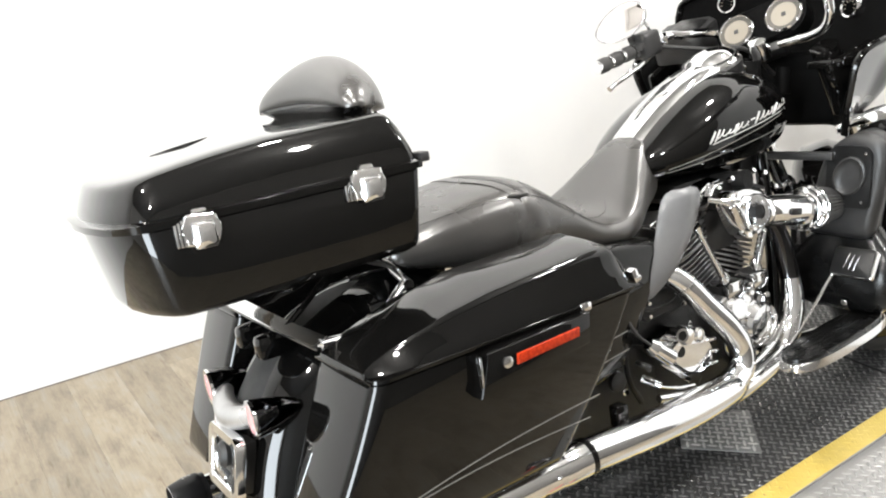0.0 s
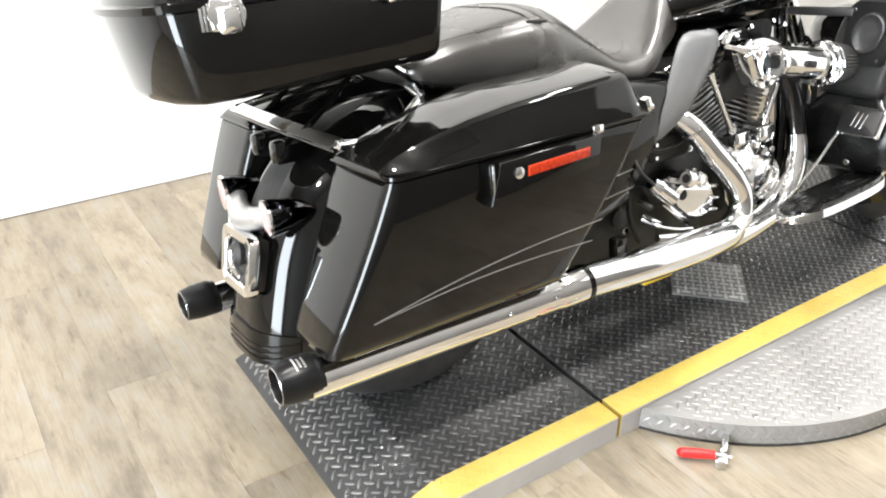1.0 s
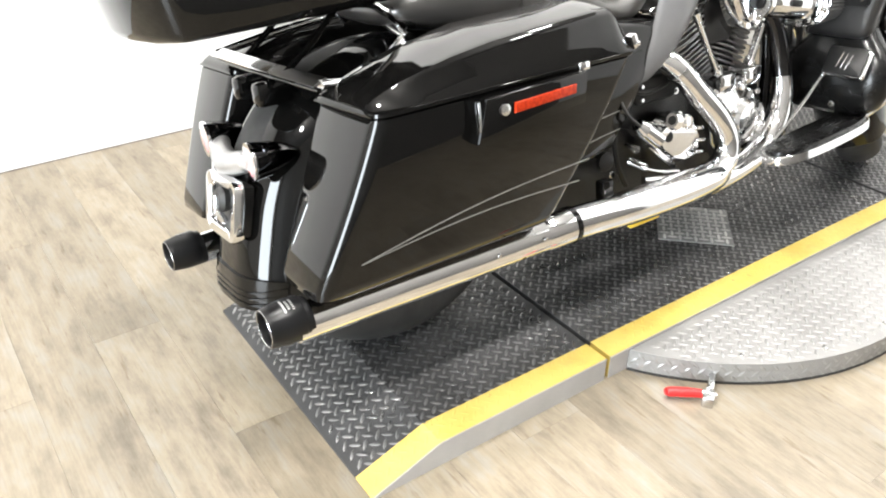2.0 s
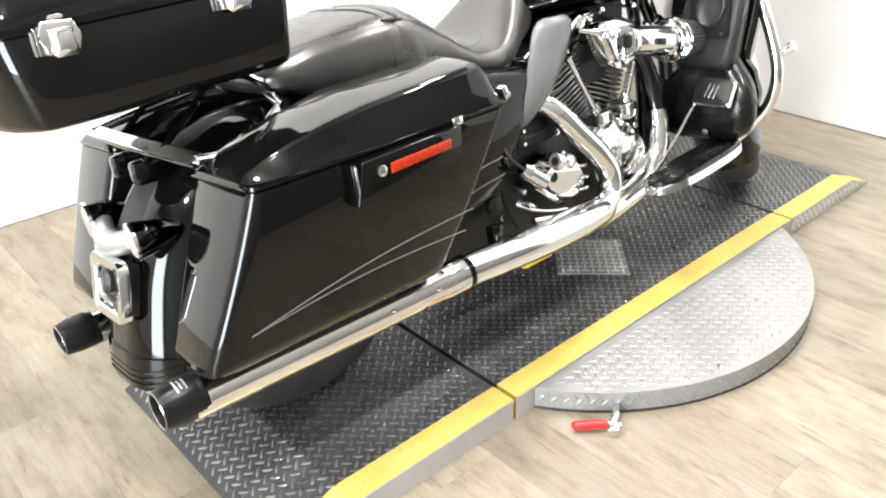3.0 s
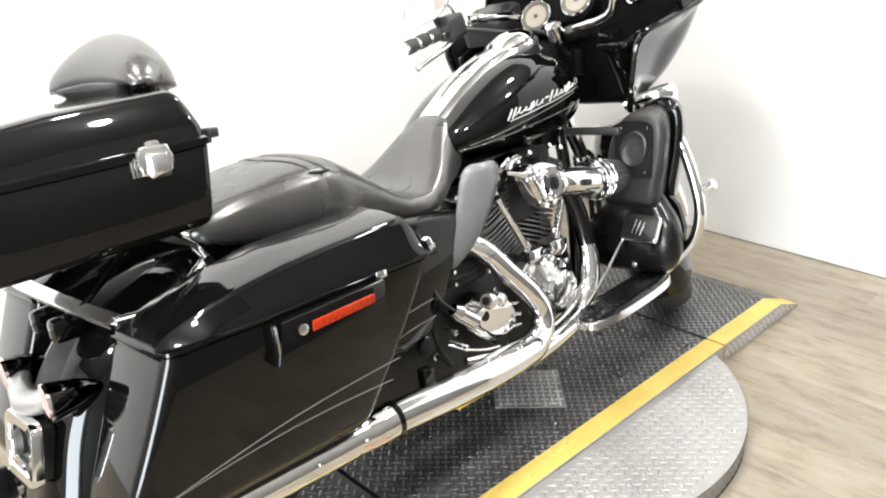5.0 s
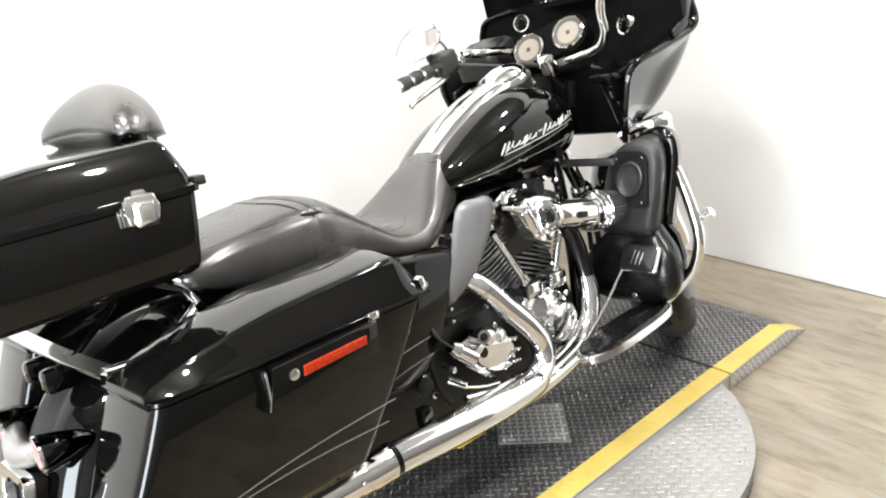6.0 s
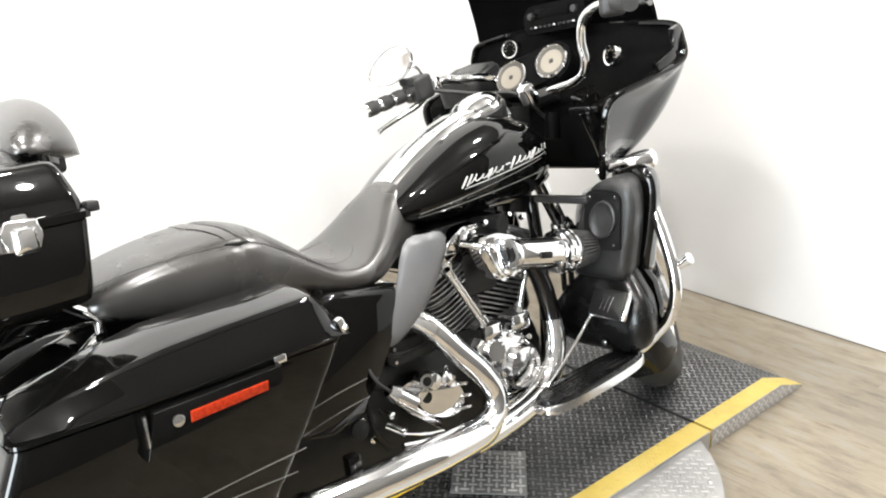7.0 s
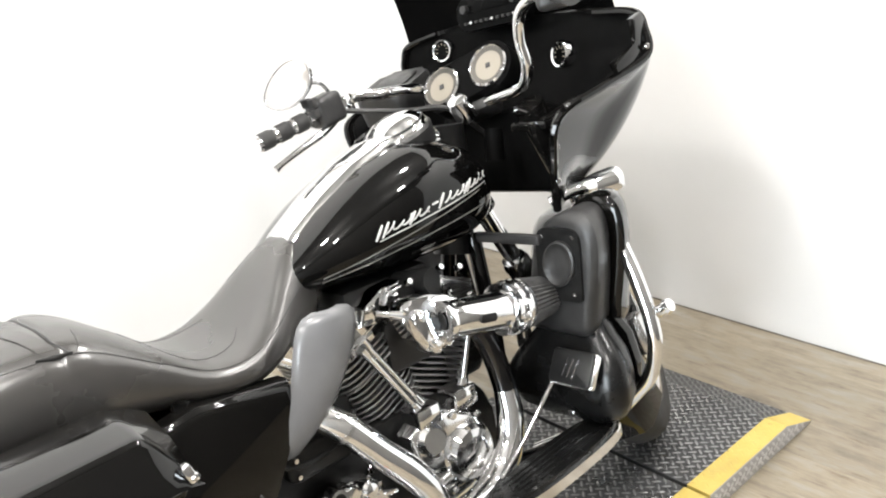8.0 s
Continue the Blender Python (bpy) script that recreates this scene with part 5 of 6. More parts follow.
def other_side(curve):
    return [(2 * FC - x, y, z + 0.03) for x, y, z in curve]


def thicken(ob, t):
    mod = ob.modifiers.new("thickness", "SOLIDIFY")
    mod.thickness, mod.offset = t, 0.0
    return ob


def fairing():
    c0 = [(0.235, 1.27, 0.695), (0.268, 1.245, 0.80), (0.297, 1.25, 0.888), (0.322, 1.37, 0.928), (0.342, 1.495, 0.965), (0.336, 1.51, 1.02), (0.31, 1.515, 1.058), (0.2, 1.53, 1.075)]
    c1 = [(0.165, 1.43, 0.72), (0.2, 1.5, 0.775), (0.22, 1.57, 0.84), (0.224, 1.625, 0.90), (0.217, 1.665, 0.955), (0.208, 1.67, 1.01), (0.185, 1.65, 1.055), (0.125, 1.6, 1.085)]
    c2 = [(FC, 1.60, 0.70), (FC, 1.70, 0.75), (FC, 1.79, 0.82), (FC, 1.84, 0.89), (FC, 1.84, 0.96), (FC, 1.80, 1.02), (FC, 1.72, 1.065), (FC, 1.63, 1.095)]
    ch = [Vector(a).lerp(Vector(b), 0.5) for a, b in zip(c0, c1)]
    shell = p("fairing", grid_surface([c0, ch, c1, c2, other_side(c1), other_side(ch), other_side(c0)]), BLACK, "large glossy black frame-mounted fairing", angle=70)
    thicken(shell, 0.01)
    d0 = [(x - 0.012, y + 0.012, z) for x, y, z in c0]
    d1 = [(0.12, 1.40, 0.70), (0.15, 1.41, 0.79), (0.19, 1.45, 0.87), (0.21, 1.50, 0.93), (0.2, 1.53, 0.98), (0.19, 1.54, 1.02), (0.17, 1.55, 1.06), (0.12, 1.56, 1.085)]
    d2 = [(FC, 1.42, 0.70), (FC, 1.44, 0.79), (FC, 1.48, 0.87), (FC, 1.52, 0.93), (FC, 1.55, 0.98), (FC, 1.56, 1.03), (FC, 1.57, 1.07), (FC, 1.60, 1.10)]
    inner = p("inner_fairing", grid_surface([d0, d1, d2, other_side(d1), other_side(d0)]), DASH, "black textured inner fairing", shell, angle=70)
    thicken(inner, 0.008)
    edge = catmull(c0, 6)
    p("edge_trim", tube(edge, 0.009, 8, 0), BLACK, "glossy black fairing edge", shell)
    p("edge_trim", tube(catmull(other_side(c0), 6), 0.009, 8, 0), BLACK, "", shell)
    p("corner_cap", slab([(1.40, 0.945), (1.505, 0.972), (1.52, 1.03), (1.50, 1.055), (1.47, 1.045), (1.475, 0.995), (1.39, 0.965)], 0.014, side_pose(0.325), 0.005), BLACK, "", shell)
    bolts([(0.346, 1.495, 0.985), (0.305, 1.27, 0.905), (0.278, 1.25, 0.83), (0.262, 1.255, 0.76)], (1, -0.4, 0), 0.006, BRUSHED, shell, "screw", 0.004)
    # windscreen
    w0 = [(0.245, 1.545, 1.055), (0.24, 1.53, 1.13), (0.225, 1.49, 1.24), (0.2, 1.44, 1.36)]
    w2 = [(FC, 1.66, 1.09), (FC, 1.63, 1.17), (FC, 1.57, 1.28), (FC, 1.5, 1.40)]
    w1 = [(0.11, 1.625, 1.08), (0.11, 1.6, 1.155), (0.1, 1.545, 1.265), (0.085, 1.48, 1.385)]
    flip = lambda c: [(2 * FC - x - 0.07, y - 0.02, z + 0.03) for x, y, z in c]
    thicken(p("windscreen", grid_surface([w0, w1, w2, flip(w1), flip(w0)]), GLASS_DARK, "dark tinted windscreen", shell, angle=70), 0.005)
    # dash parts
    p("radio", moved(slab(rounded_rect(-0.12, 0.12, -0.042, 0.042, 0.03, 5), 0.03, Matrix.Identity(4), 0.006), facing((-0.083, 1.53, 1.13), (0, -1, 0.12), 0)), DASH, "black radio with small buttons", shell)
    rp = facing((-0.083, 1.5, 1.132), (0, -1, 0.12), 0)
    p("radio_window", moved(box(-0.07, 0.06, 0.002, 0.03, 0, 0.003, 0.001), rp), GLASS_DARK, "", shell)
    for k in range(10):
        p("radio_button", moved(box(-0.005, 0.005, -0.003, 0.003, 0, 0.006, 0.001), rp @ Matrix.Translation((-0.085 + k * 0.0185, -0.022, 0))), BRUSHED if k % 4 == 1 else SATIN_BLACK, "", shell)
    for sx in (-0.085, 0.085):
        p("radio_knob", moved(lathe([(0.011, 0), (0.01, 0.012), (0.0005, 0.013)], 20), rp @ Matrix.Translation((sx, 0.012, 0))), SATIN_BLACK, "", shell)
    for c in ((-0.218, 1.445, 1.058), (0.162, 1.44, 1.0)):
        way = (-0.25 if c[0] > 0 else 0.25, -1, 0.15)
        g = p("small_gauge", disc_at(c, way, [(0.022, -0.03), (0.03, -0.02), (0.031, 0.0), (0.027, 0.006), (0.023, 0.004), (0.022, 0.0), (0.0005, 0.0)], 28), CHROME, "small chrome-ringed gauge", shell)
        p("small_dial", disc_at(Vector(c) + Vector(way).normalized() * 0.001, way, [(0.022, 0), (0.022, 0.001), (0.0005, 0.001)], 24), GLASS_DARK, "", shell)
        for k in range(7):
            p("gauge_tick", moved(box(-0.0008, 0.0008, 0.013, 0.019, 0.002, 0.0028, 0), facing(c, way) @ Matrix.Rotation(radians(-110 + 36 * k), 4, "Z")), FACE, "", shell, smooth=False)
    # speaker pods in the dash
    for cx, cz, s in ((-0.27, 0.985, -1),):
        pod = slab(rounded_rect(-0.075, 0.075, -0.1, 0.06, 0.03, 5), 0.075, Matrix.Identity(4), 0.014, 3)
        m = pose(cx, 1.34, cz - 0.045, 18, 0, -12 * s)
        p("speaker_pod", moved(pod, m), SATIN_BLACK, "black dash speaker pod", shell)
        p("speaker_grille", moved(slab(rounded_rect(-0.055, 0.055, -0.07, 0.04, 0.03, 5), 0.003, Matrix.Identity(4), 0.001), m @ Matrix.Translation((0, 0, 0.0755))), WRINKLE, "", shell)
    # lower rear lip of the left side
    for sgn in (1, -1):
        bm = box(-0.012, 0.012, -0.07, 0.09, -0.035, 0.035, 0.012)
        q = pose(0.22, 1.33, 0.86, 15, 0, -8) if sgn > 0 else pose(-0.31, 1.25, 0.875, 18, 0, 12)
        p("glove_box", moved(bm, q), BLACK, "", shell)
    p("dash_lower", box(-0.16, 0.15, 1.38, 1.46, 0.70, 0.90, 0.03), DASH, "", shell)
    p("dash_tray", box(0.14, 0.24, 1.27, 1.4, 0.862, 0.882, 0.006), BLACK, "", shell)


fairing()


def handlebar():
    bar = p("handlebar", tube([(0.03, 1.33, 0.93), (0.08, 1.324, 0.936), (0.13, 1.315, 0.943), (0.175, 1.302, 0.96), (0.197, 1.292, 0.995), (0.2, 1.28, 1.045), (0.222, 1.268, 1.095), (0.28, 1.245, 1.118), (0.37, 1.2, 1.118), (0.44, 1.14, 1.11), (0.5, 1.08, 1.10)], 0.0125, 14), CHROME, "chrome handlebar turned to its lock")
    p("bar_left", tube([(-0.13, 1.42, 0.93), (-0.165, 1.38, 0.955), (-0.158, 1.32, 0.975), (-0.135, 1.26, 0.985), (-0.138, 1.2, 0.989), (-0.147, 1.16, 0.99), (-0.162, 1.12, 0.995), (-0.166, 1.05, 0.982), (-0.169, 0.95, 0.962), (-0.171, 0.85, 0.941)], 0.0125, 14), CHROME, "", bar)
    g0, g1 = Vector((-0.1705, 0.852, 0.9415)), Vector((-0.1675, 0.985, 0.9695))
    d = (g1 - g0)
    for k in range(3):
        a, b = g0 + d * (0.03 + 0.33 * k), g0 + d * (0.27 + 0.33 * k)
        p("grip", tube([a, a + (b - a) * 0.15, b - (b - a) * 0.15, b], [0.0175, 0.0195, 0.0195, 0.0175], 16, 0), RUBBER, "black rubber grip with chrome bands", bar)
    for k in range(4):
        a = g0 + d * (-0.03 + 0.33 * k)
        p("grip_band", rod(a, a + d * 0.07, 0.0175, 0.0175, 18), CHROME, "", bar)
    sw = Vector((-0.166, 1.03, 0.98))
    p("switch_housing", moved(box(-0.03, 0.03, -0.035, 0.035, -0.032, 0.034, 0.012, seg=3), pose(*sw, 12, 0, 4)), SATIN_BLACK, "black switch housing", bar)
    for dx, dz in ((0.013, 0.017), (-0.013, 0.018), (0.013, -0.006), (-0.013, -0.007), (0.0, -0.024)):
        p("switch_button", moved(box(-0.0105, 0.0105, -0.008, 0.008, -0.0095, 0.0095, 0.003), pose(sw.x + 0.004 + dx, sw.y - 0.039, sw.z + dz + 0.004, 12, 0, 4)), RUBBER, "", bar)
    p("clutch_lever", tube([(-0.165, 1.045, 0.955), (-0.15, 1.0, 0.935), (-0.145, 0.94, 0.915), (-0.15, 0.885, 0.893), (-0.152, 0.868, 0.884)], [0.01, 0.0085, 0.007, 0.006, 0.008], 10, squash=1.0), CHROME, "chrome clutch lever", bar)
    p("lever_clamp", moved(box(-0.02, 0.02, -0.015, 0.02, -0.02, 0.02, 0.006), pose(-0.164, 1.075, 0.985, 10)), CHROME, "", bar)
    rs = Vector((0.365, 1.203, 1.118))
    p("switch_housing", moved(box(-0.03, 0.03, -0.032, 0.032, -0.032, 0.032, 0.012, seg=3), pose(*rs, 0, 0, 40)), SATIN_BLACK, "", bar)
    p("grip", tube([(0.40, 1.175, 1.114), (0.44, 1.14, 1.11), (0.51, 1.075, 1.1)], 0.0195, 16), RUBBER, "", bar)
    p("brake_lever", tube([(0.37, 1.245, 1.11), (0.43, 1.21, 1.105), (0.52, 1.13, 1.095)], [0.01, 0.008, 0.006], 10), CHROME, "", bar)
    p("fluid_cap", moved(box(-0.03, 0.03, -0.024, 0.024, -0.012, 0.012, 0.006), pose(0.33, 1.25, 1.14, 0, -10, 30)), CHROME, "", bar)
    p("cable", tube([(-0.15, 1.07, 0.97), (-0.08, 1.17, 0.945), (-0.03, 1.26, 0.93), (0.0, 1.34, 0.85)], 0.006, 8), SATIN_BLACK, "black control cable", bar)
    p("riser", rod((-0.03, 1.24, 0.83), (-0.03, 1.27, 0.9), 0.022, 0.02), DASH, "", bar)
    p("riser", rod((0.05, 1.3, 0.8), (0.05, 1.31, 0.87), 0.022, 0.02), DASH, "", bar)
    p("ignition_switch", moved(lathe([(0.026, -0.04), (0.026, 0.0), (0.022, 0.012), (0.014, 0.016), (0.0005, 0.017)], 24), facing((0.018, 1.25, 0.938), (0.1, -0.6, 0.9))), CHROME, "chrome ignition switch", bar)
    # mirror
    out = [(0.08 * math.cos(t) * (1 + 0.06 * math.cos(t)), 0.043 * math.sin(t) * (1 + 0.22 * math.cos(t))) for t in (2 * math.pi * k / 32 for k in range(32))]
    right, way = Vector((0.97, 0.2, 0.0)).normalized(), Vector((0.2, -0.97, 0.1)).normalized()
    up = way.cross(right).normalized()
    right = up.cross(way).normalized()
    tilt = Matrix((right, up, way)).transposed().to_4x4()
    tilt.translation = (-0.182, 0.953, 1.043)
    tilt = tilt @ Matrix.Rotation(radians(20), 4, "Z")
    p("mirror", moved(slab([(x * 0.97, y * 0.96) for x, y in out], -0.008, Matrix.Identity(4), 0.0), tilt), CHROME, "chrome-backed rear view mirror", bar)
    p("mirror_glass", moved(slab([(x * 0.95, y * 0.94) for x, y in out], 0.0015, Matrix.Identity(4), 0.0005), tilt), MIRROR, "", bar)
    p("mirror_rim", moved(tube([Vector((x, y, 0.001)) for x, y in out] + [Vector((out[0][0], out[0][1], 0.001))], 0.002, 6, 0), tilt), BRUSHED, "", bar)
    p("mirror_stem", tube([(-0.165, 1.0, 1.045), (-0.16, 1.03, 1.035), (-0.163, 1.06, 0.99)], 0.004, 8), CHROME, "", bar)


handlebar()


TICK = material("faded_tick_print", (0.02, 0.018, 0.016), 0.7)
RING = grained("grey_dial_ring", [(0.075, 0.07, 0.062), (0.1, 0.093, 0.083)], 0.7, 30.0, bumps=None, spec=0.1)


def gauges():
    gl, gr = Vector((-0.085, 1.305, 0.975)), Vector((0.035, 1.345, 1.005))
    right = (gr - gl).normalized()
    way = right.cross(Vector((0.18, 0.55, 0.95)).normalized()).normalized()
    way = Vector((way.x, way.y, way.z))
    if way.y > 0:
        way = -way
    up = way.cross(right).normalized()
    m = Matrix((right, up, way)).transposed().to_4x4()
    m.translation = (gl + gr) / 2
    half = (gr - gl).length / 2
    out = []
    for k in range(40):
        t = 2 * math.pi * k / 40
        cx = half if math.cos(t) > 0 else -half
        out.append((cx + 0.058 * math.cos(t), 0.06 * math.sin(t)))
    g = p("instrument_nacelle", moved(slab(out, 0.05, Matrix.Translation((0, 0, -0.05)), 0.012, 3), m), DASH, "black twin instrument nacelle")
    p("nacelle_neck", moved(box(-0.05, 0.05, -0.085, -0.03, -0.075, -0.015, 0.015), m), SATIN_BLACK, "", g)
    for s in (-1, 1):
        q = m @ Matrix.Translation((s * half, 0, 0))
        p("bezel", moved(lathe([(0.043, 0.0), (0.05, 0.001), (0.05, 0.007), (0.046, 0.011), (0.0435, 0.008), (0.043, 0.001), (0.0005, 0.001)], 40), q), CHROME, "chrome bezel", g)
        p("dial", moved(lathe([(0.0445, 0.0), (0.0445, 0.0035), (0.0005, 0.0035)], 40), q), FACE, "cream dial with dark ticks", g)
        p("dial_ring", moved(lathe([(0.0435, 0.003), (0.0435, 0.0038), (0.034, 0.0038), (0.034, 0.003)], 40), q), RING, "", g)
        for k in range(25):
            a = radians(-220 + 260 * k / 24)
            p("tick", moved(box(-0.0006, 0.0006, 0.034, 0.0425, 0.0039, 0.0044, 0), q @ Matrix.Rotation(a, 4, "Z")), TICK, "", g, smooth=False)
        p("dial_hub", moved(box(-0.006, 0.006, -0.006, 0.006, 0.0036, 0.006, 0.001), q), SATIN_BLACK, "", g)


gauges()


# ---- lower fairings, guard, boards ----
def xz_pose(y):
    """Outline (a, b) becomes (x, z), thickness forward to +y."""
    return Matrix(((1, 0, 0, 0), (0, 0, 1, y), (0, 1, 0, 0), (0, 0, 0, 1)))


def lower(side):
    fix = (lambda b: b) if side > 0 else mirrored
    pod = [(0.205, 0.455), (0.2, 0.54), (0.208, 0.62), (0.226, 0.668), (0.255, 0.697), (0.295, 0.71), (0.335, 0.705), (0.362, 0.685), (0.376, 0.645), (0.378, 0.58), (0.372, 0.51), (0.362, 0.455), (0.3, 0.45)]
    # the pod leans outwards at its top and narrows towards its front
    pod = [(q.x, q.y) for q in catmull([Vector((x + 0.2 * (z - 0.615), z, 0)) for x, z in pod + pod[:1]], 4)[:-1]]
    mx, mz = 0.29, 0.585

    def pod_ring(y, inset, pull):
        k = 1 - inset / 0.085
        return [(mx + (x - mx) * k - pull * max(0.0, (x - 0.25) / 0.12), y, mz + (z - mz) * (1 - inset / 0.125)) for x, z in pod]
    form = []
    for z, x0, x1, y0 in ((0.258, 0.215, 0.335, 1.215), (0.266, 0.14, 0.36, 1.19), (0.285, 0.10, 0.385, 1.175), (0.32, 0.08, 0.402, 1.165), (0.36, 0.085, 0.404, 1.165), (0.395, 0.11, 0.398, 1.175), (0.425, 0.135, 0.383, 1.19), (0.45, 0.155, 0.362, 1.205), (0.475, 0.165, 0.345, 1.215), (0.5, 0.175, 0.34, 1.22)):
        form.append([(x - 0.42 * max(0.0, y - 1.2) * max(0.0, (x - 0.15) / 0.25), y, z) for x, y in rounded_rect(x0, x1, y0, 1.30, 0.05, 5)])
    low = p("fairing_lower", fix(loft(form)), LOWER_BLACK, "black fairing lower with speaker pod", angle=60)
    p("speaker_box", fix(loft([pod_ring(1.188, 0.03, 0.0), pod_ring(1.189, 0.018, 0.0), pod_ring(1.194, 0.008, 0.0), pod_ring(1.203, 0.001, 0.0), pod_ring(1.22, 0.0, 0.004), pod_ring(1.25, 0.0, 0.016), pod_ring(1.29, 0.002, 0.034)])), SATIN_BLACK, "black speaker box", low, angle=45)
    p("outer_shell", fix(loft([pod_ring(1.288, 0.004, 0.03), pod_ring(1.291, -0.008, 0.024), pod_ring(1.3, -0.013, 0.021), pod_ring(1.325, -0.014, 0.029), pod_ring(1.35, -0.012, 0.041), pod_ring(1.365, -0.004, 0.052), pod_ring(1.37, 0.012, 0.06)])), BLACK, "glossy black outer shell", low, angle=45)
    p("lower_shell", fix(slab([(0.14, 0.29), (0.15, 0.45), (0.32, 0.47), (0.352, 0.43), (0.366, 0.37), (0.355, 0.31), (0.32, 0.272), (0.22, 0.255)], 0.026, xz_pose(1.287), 0.01, 3)), BLACK, "", low, angle=45)
    p("speaker_panel", fix(slab(fillet([(0.228, 0.53), (0.243, 0.665), (0.262, 0.684), (0.338, 0.682), (0.355, 0.665), (0.34, 0.532)], [0.008, 0.02, 0.02, 0.02, 0.02, 0.008], 4), -0.006, xz_pose(1.188), 0.0)), WRINKLE, "", low)
    cone = loft([[(0.297 + r * math.cos(t) + 0.2 * r * 1.2 * math.sin(t), y - 0.002, 0.61 + r * 1.2 * math.sin(t)) for t in (2 * math.pi * k / 36 for k in range(36))] for r, y in ((0.04, 1.186), (0.04, 1.178), (0.036, 1.176), (0.032, 1.18), (0.02, 1.184), (0.004, 1.182))])
    p("speaker_ring", fix(cone), SATIN_BLACK, "round speaker", low, angle=30)
    bolts([((q[0]) * side, 1.184, q[1]) for q in ((0.26, 0.664), (0.338, 0.664), (0.322, 0.546), (0.244, 0.546))], (0, -1, 0), 0.004, BRUSHED, low, "screw", 0.003)
    bolts([(0.285 * side, 1.16, 0.295)], (0, -1, 0), 0.008, BRUSHED, low, "screw", 0.004)
    for bm in (box(0.118, 0.128, 1.2, 1.215, 0.4, 0.52, 0.003), box(0.145, 0.156, 1.2, 1.215, 0.4, 0.52, 0.003), box(0.1275, 0.1455, 1.2, 1.215, 0.4, 0.42, 0.003), box(0.1275, 0.1455, 1.2, 1.215, 0.505, 0.52, 0.003)):
        p("vent_frame", fix(bm), SATIN_BLACK, "", low)


def engine_guard(side):
    fix = (lambda b: b) if side > 0 else mirrored
    g = p("engine_guard", fix(tube([(0.24, 1.335, 0.64), (0.29, 1.33, 0.652), (0.335, 1.318, 0.63), (0.372, 1.306, 0.572), (0.402, 1.302, 0.475), (0.407, 1.302, 0.41), (0.388, 1.302, 0.345), (0.35, 1.3, 0.298), (0.26, 1.28, 0.215), (0.12, 1.2, 0.15)], 0.0155, 14)), CHROME, "chrome engine guard")
    p("highway_peg", fix(rod((0.395, 1.318, 0.462), (0.43, 1.322, 0.484), 0.011, 0.012)), CHROME, "chrome highway peg", g)
    p("highway_peg", fix(rod((0.43, 1.322, 0.484), (0.44, 1.323, 0.49), 0.015, 0.014)), CHROME, "", g)


def floorboard(side):
    fix = (lambda b: b) if side > 0 else mirrored
    c = []
    n = 36
    for k in range(n):
        t = 2 * math.pi * k / n
        c.append((0.052 * math.copysign(abs(math.cos(t)) ** 0.7, math.cos(t)), 0.178 * math.copysign(abs(math.sin(t)) ** 0.75, math.sin(t))))
    m = pose(0.315, 1.06, 0.238, 3, -4, 0)
    b = p("floorboard", fix(moved(slab([(x * 1.13, y * 1.045) for x, y in c], 0.02, Matrix.Translation((0, 0, -0.014)), 0.006, 3), m)), CHROME, "chrome-rimmed rider floorboard")
    p("rubber_mat", fix(moved(slab(c, 0.012, Matrix.Translation((0, 0, 0.004)), 0.004, 2), m)), LOWER_BLACK, "black rubber mat", b)
    for k in range(5):
        x = -0.03 + 0.015 * k
        p("mat_rib", fix(moved(box(x - 0.003, x + 0.003, -0.12, 0.12, 0.0155, 0.0178, 0.001), m)), LOWER_BLACK, "", b)
    if side > 0:
        for k in range(3):
            p("mat_inlay", moved(box(-0.012 + 0.012 * k - 0.002, -0.012 + 0.012 * k + 0.002, 0.03, 0.09, 0.0186, 0.0192, 0), m), BRUSHED, "", b, smooth=False)
    p("board_bracket", fix(tube([(0.26, 1.0, 0.225), (0.2, 0.99, 0.2), (0.12, 0.98, 0.17)], 0.012, 10)), BLACK, "", b)
    p("board_bracket", fix(tube([(0.26, 1.14, 0.225), (0.2, 1.13, 0.2), (0.12, 1.1, 0.17)], 0.012, 10)), BLACK, "", b)


for s in (1, -1):
    lower(s)
    engine_guard(s)
    floorboard(s)


def brake_pedal():
    a = p("brake_pedal", tube([(0.262, 0.96, 0.24), (0.268, 1.016, 0.282), (0.27, 1.074, 0.327), (0.275, 1.128, 0.374), (0.285, 1.15, 0.39)], 0.0042, 10), CHROME, "chrome brake pedal")
    m = Matrix.Translation((0.322, 1.146, 0.405)) @ Matrix.Rotation(radians(58), 4, "X") @ Matrix.Rotation(radians(6), 4, "Y")
    p("pedal_frame", moved(slab(rounded_rect(-0.051, 0.051, -0.036, 0.036, 0.008, 4), 0.012, Matrix.Translation((0, 0, -0.008)), 0.003), m), CHROME, "", a)
    p("pedal_pad", moved(slab(rounded_rect(-0.0495, 0.047, -0.0335, 0.036, 0.008, 4), 0.01, Matrix.Identity(4), 0.004), m), WRINKLE, "black rubber pedal pad", a)
    for k in range(3):
        p("pad_inlay", moved(box(-0.014 + 0.012 * k - 0.0016, -0.014 + 0.012 * k + 0.0016, -0.02, 0.018, 0.01, 0.0112, 0), m @ Matrix.Rotation(radians(-10), 4, "Z")), BRUSHED, "", a, smooth=False)


brake_pedal()


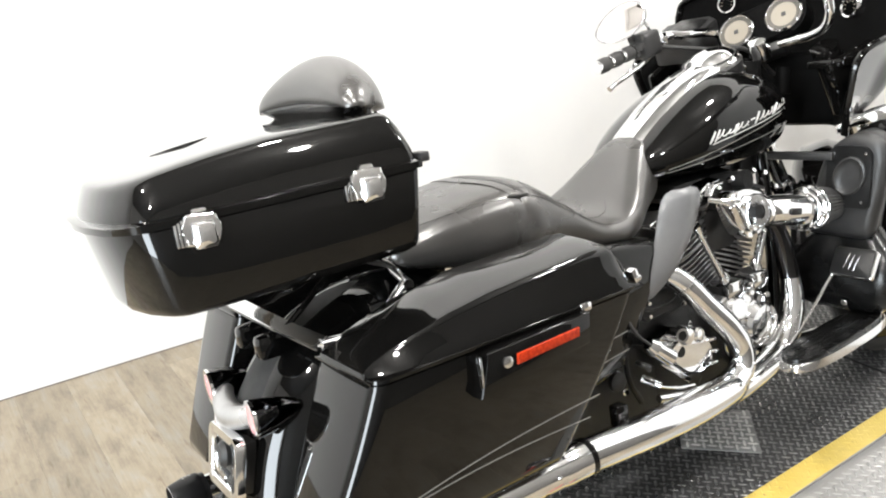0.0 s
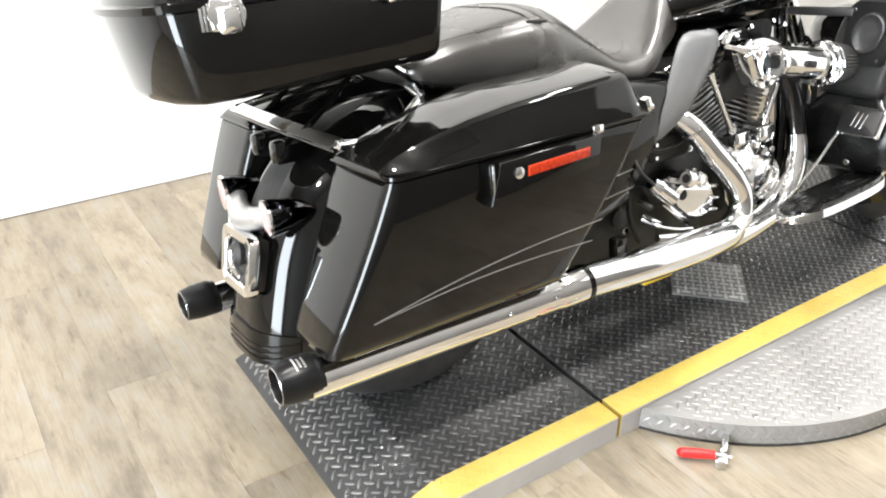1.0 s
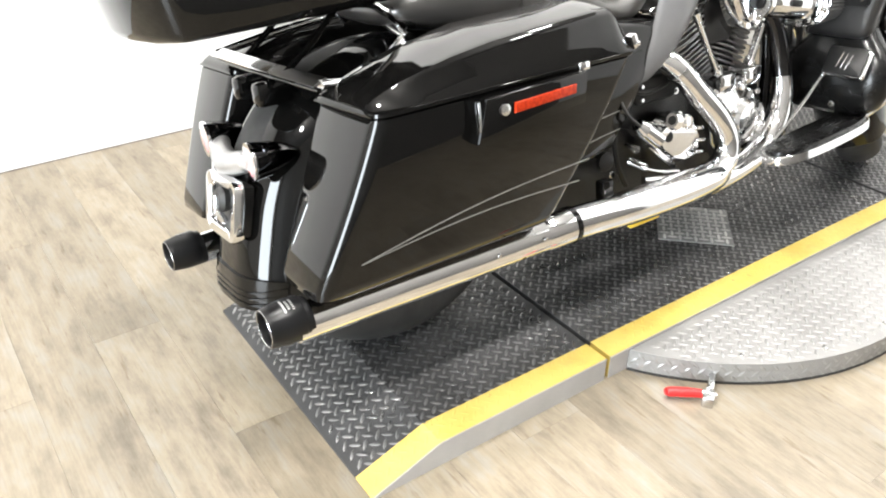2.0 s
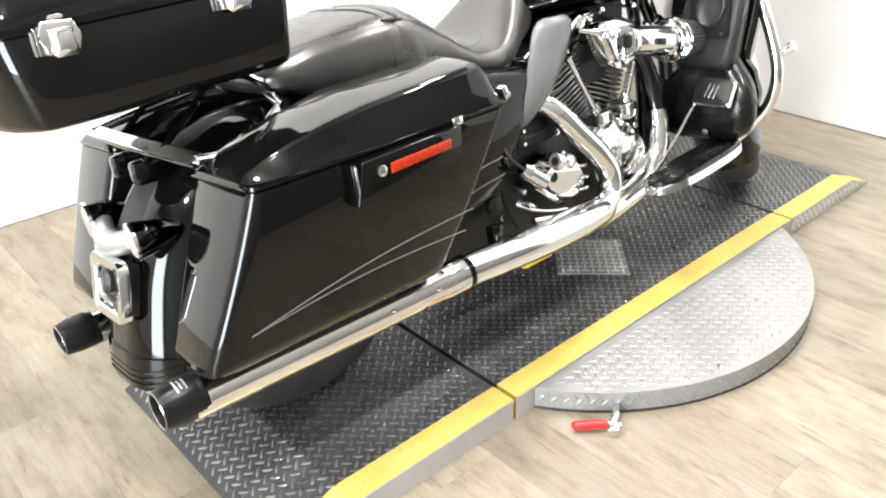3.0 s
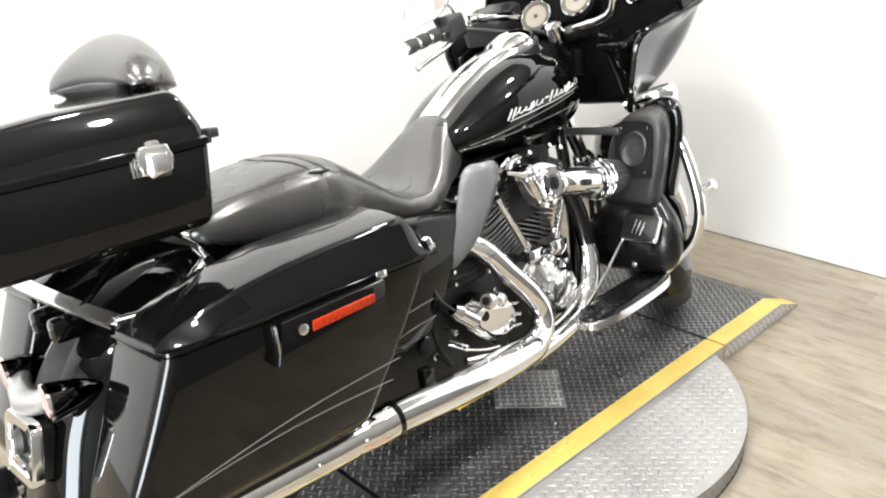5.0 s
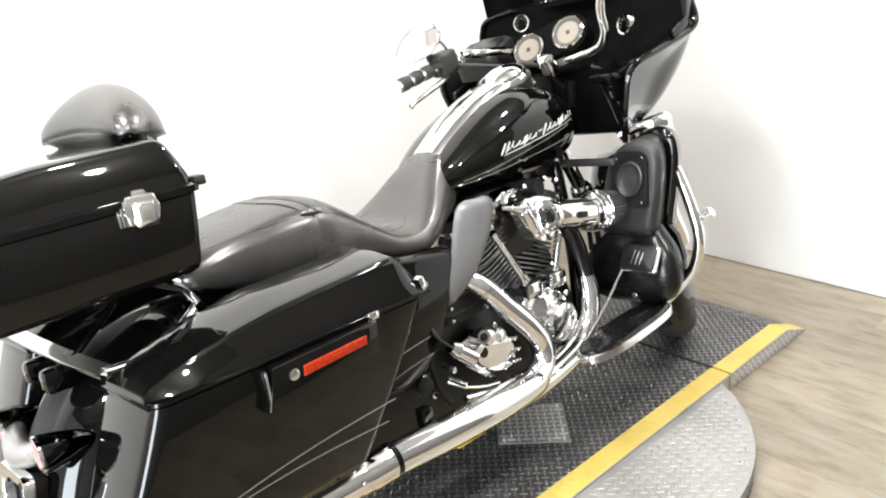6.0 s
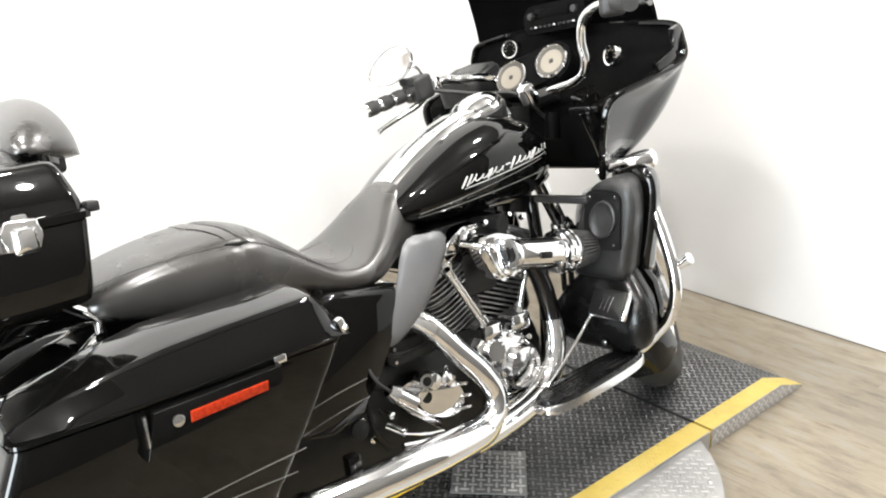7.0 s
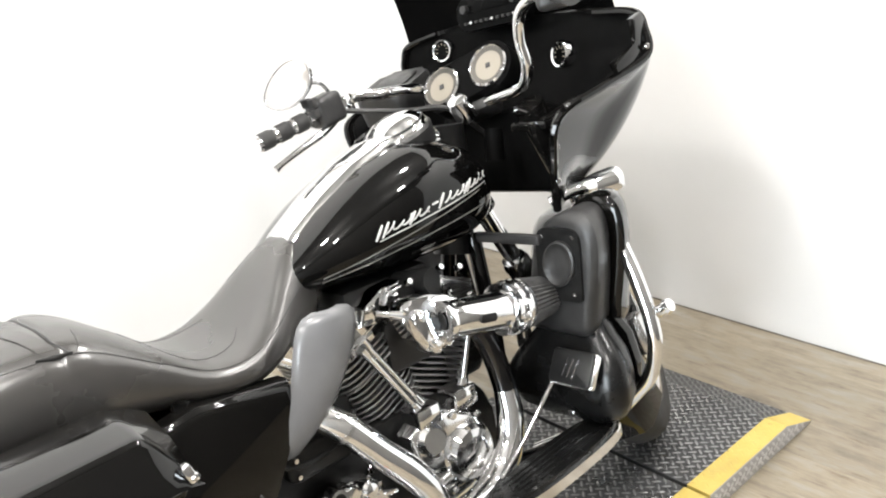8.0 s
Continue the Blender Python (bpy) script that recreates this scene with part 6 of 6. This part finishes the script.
def fork():
    top = None
    for s in (-1, 1):
        a, b = Vector((s * 0.105, 1.265, 0.86)), Vector((s * 0.105, 1.575, 0.30))
        d = (b - a)
        leg = p("fork_leg", moved(rod(a, a + d * 0.55, 0.022, 0.022, 18), WHEEL_AT), CHROME, "chrome front fork leg")
        p("slider", moved(tube([a + d * 0.5, a + d * 0.52, a + d * 0.95, a + d * 1.03], [0.03, 0.035, 0.034, 0.028], 20, 0), WHEEL_AT), CHROME, "", leg)
        p("fork_cover", moved(rod(a - d * 0.05, a + d * 0.25, 0.034, 0.034, 18), WHEEL_AT), BLACK, "", leg)
        p("caliper", moved(box(s * 0.085 - 0.028, s * 0.085 + 0.028, 1.44, 1.53, 0.24, 0.34, 0.015), WHEEL_AT), BRUSHED, "", leg)
        top = leg
    rr = 0.335
    prof = [(1.61 + rr * math.cos(radians(a)), 0.305 + rr * math.sin(radians(a))) for a in (218, 208, 195, 175, 155, 135, 115, 95, 75, 55, 35, 15)]
    p("front_fender", moved(fender_shell(prof, 0.094, 0.09), WHEEL_AT), BLACK, "glossy black front fender", angle=60)
    p("fender_trim", moved(tube([(0.081, 1.61 + 0.27 * math.cos(radians(a)), 0.305 + 0.27 * math.sin(radians(a))) for a in (205, 180, 150, 120)], 0.004, 8), WHEEL_AT), CHROME, "")


fork()


def front_signal(side):
    fix = (lambda b: b) if side > 0 else mirrored
    c = Vector((0.243, 1.462, 0.716))
    s = p("front_turn_signal", fix(moved(lathe([(0.0005, -0.105), (0.012, -0.102), (0.021, -0.085), (0.027, -0.05), (0.029, -0.015), (0.029, 0.0), (0.026, 0.006), (0.0005, 0.014)], 28), facing(c, (0.3, 1, 0.05)))), CHROME, "chrome bullet front turn signal")
    p("signal_arm", fix(tube([(0.2, 1.29, 0.705), (0.225, 1.315, 0.718), (0.24, 1.345, 0.722), (0.241, 1.38, 0.72)], [0.012, 0.014, 0.015, 0.018], 12)), CHROME, "", s)
    p("signal_post", fix(tube([(0.24, 1.37, 0.71), (0.235, 1.345, 0.68), (0.23, 1.33, 0.64)], 0.01, 10)), CHROME, "", s)


front_signal(1)
front_signal(-1)
p("steering_head", tube([(0, 1.17, 0.62), (0, 1.2, 0.75), (0, 1.21, 0.9)], 0.045, 16), WRINKLE, "black steering head")
p("oil_cooler_bar", box(0.08, 0.26, 1.17, 1.19, 0.648, 0.668, 0.004), SATIN_BLACK, "")


# ---- floor planks ----
def planks():
    w, length, gap = 0.152, 1.22, 0.00012
    meshes = {}

    def plank(x0, x1, y0):
        key = round(x1 - x0, 3)
        if key not in meshes:
            bm = bmesh.new()
            hw, e = (x1 - x0) / 2 - gap, 0.0003
            rings = [[(-hw, gap, -0.004), (hw, gap, -0.004), (hw, w - gap, -0.004), (-hw, w - gap, -0.004)],
                     [(-hw, gap, -e), (hw, gap, -e), (hw, w - gap, -e), (-hw, w - gap, -e)],
                     [(-hw + e, gap + e, 0), (hw - e, gap + e, 0), (hw - e, w - gap - e, 0), (-hw + e, w - gap - e, 0)]]
            loft(rings, bm=bm)
            me = bpy.data.meshes.new("plank")
            bm.to_mesh(me)
            bm.free()
            me.materials.append(PLANK)
            meshes[key] = me
        ob = new("plank", meshes[key])
        ob.parent = FLOOR
        ob.location = ((x0 + x1) / 2, y0, 0)

    rng = random.Random(4)
    y, k = R["y1"] - w, 0
    while y > R["y0"] - w:
        shift = (k * 0.43 + rng.uniform(-0.05, 0.05)) % 1.0
        x = R["x0"] - length * shift
        while x < R["x1"]:
            x0, x1 = max(x, R["x0"]), min(x + length, R["x1"])
            if x1 - x0 > 0.02:
                plank(round(x0, 2), round(x1, 2), y)
            x += length
        y -= w
        k += 1


planks()
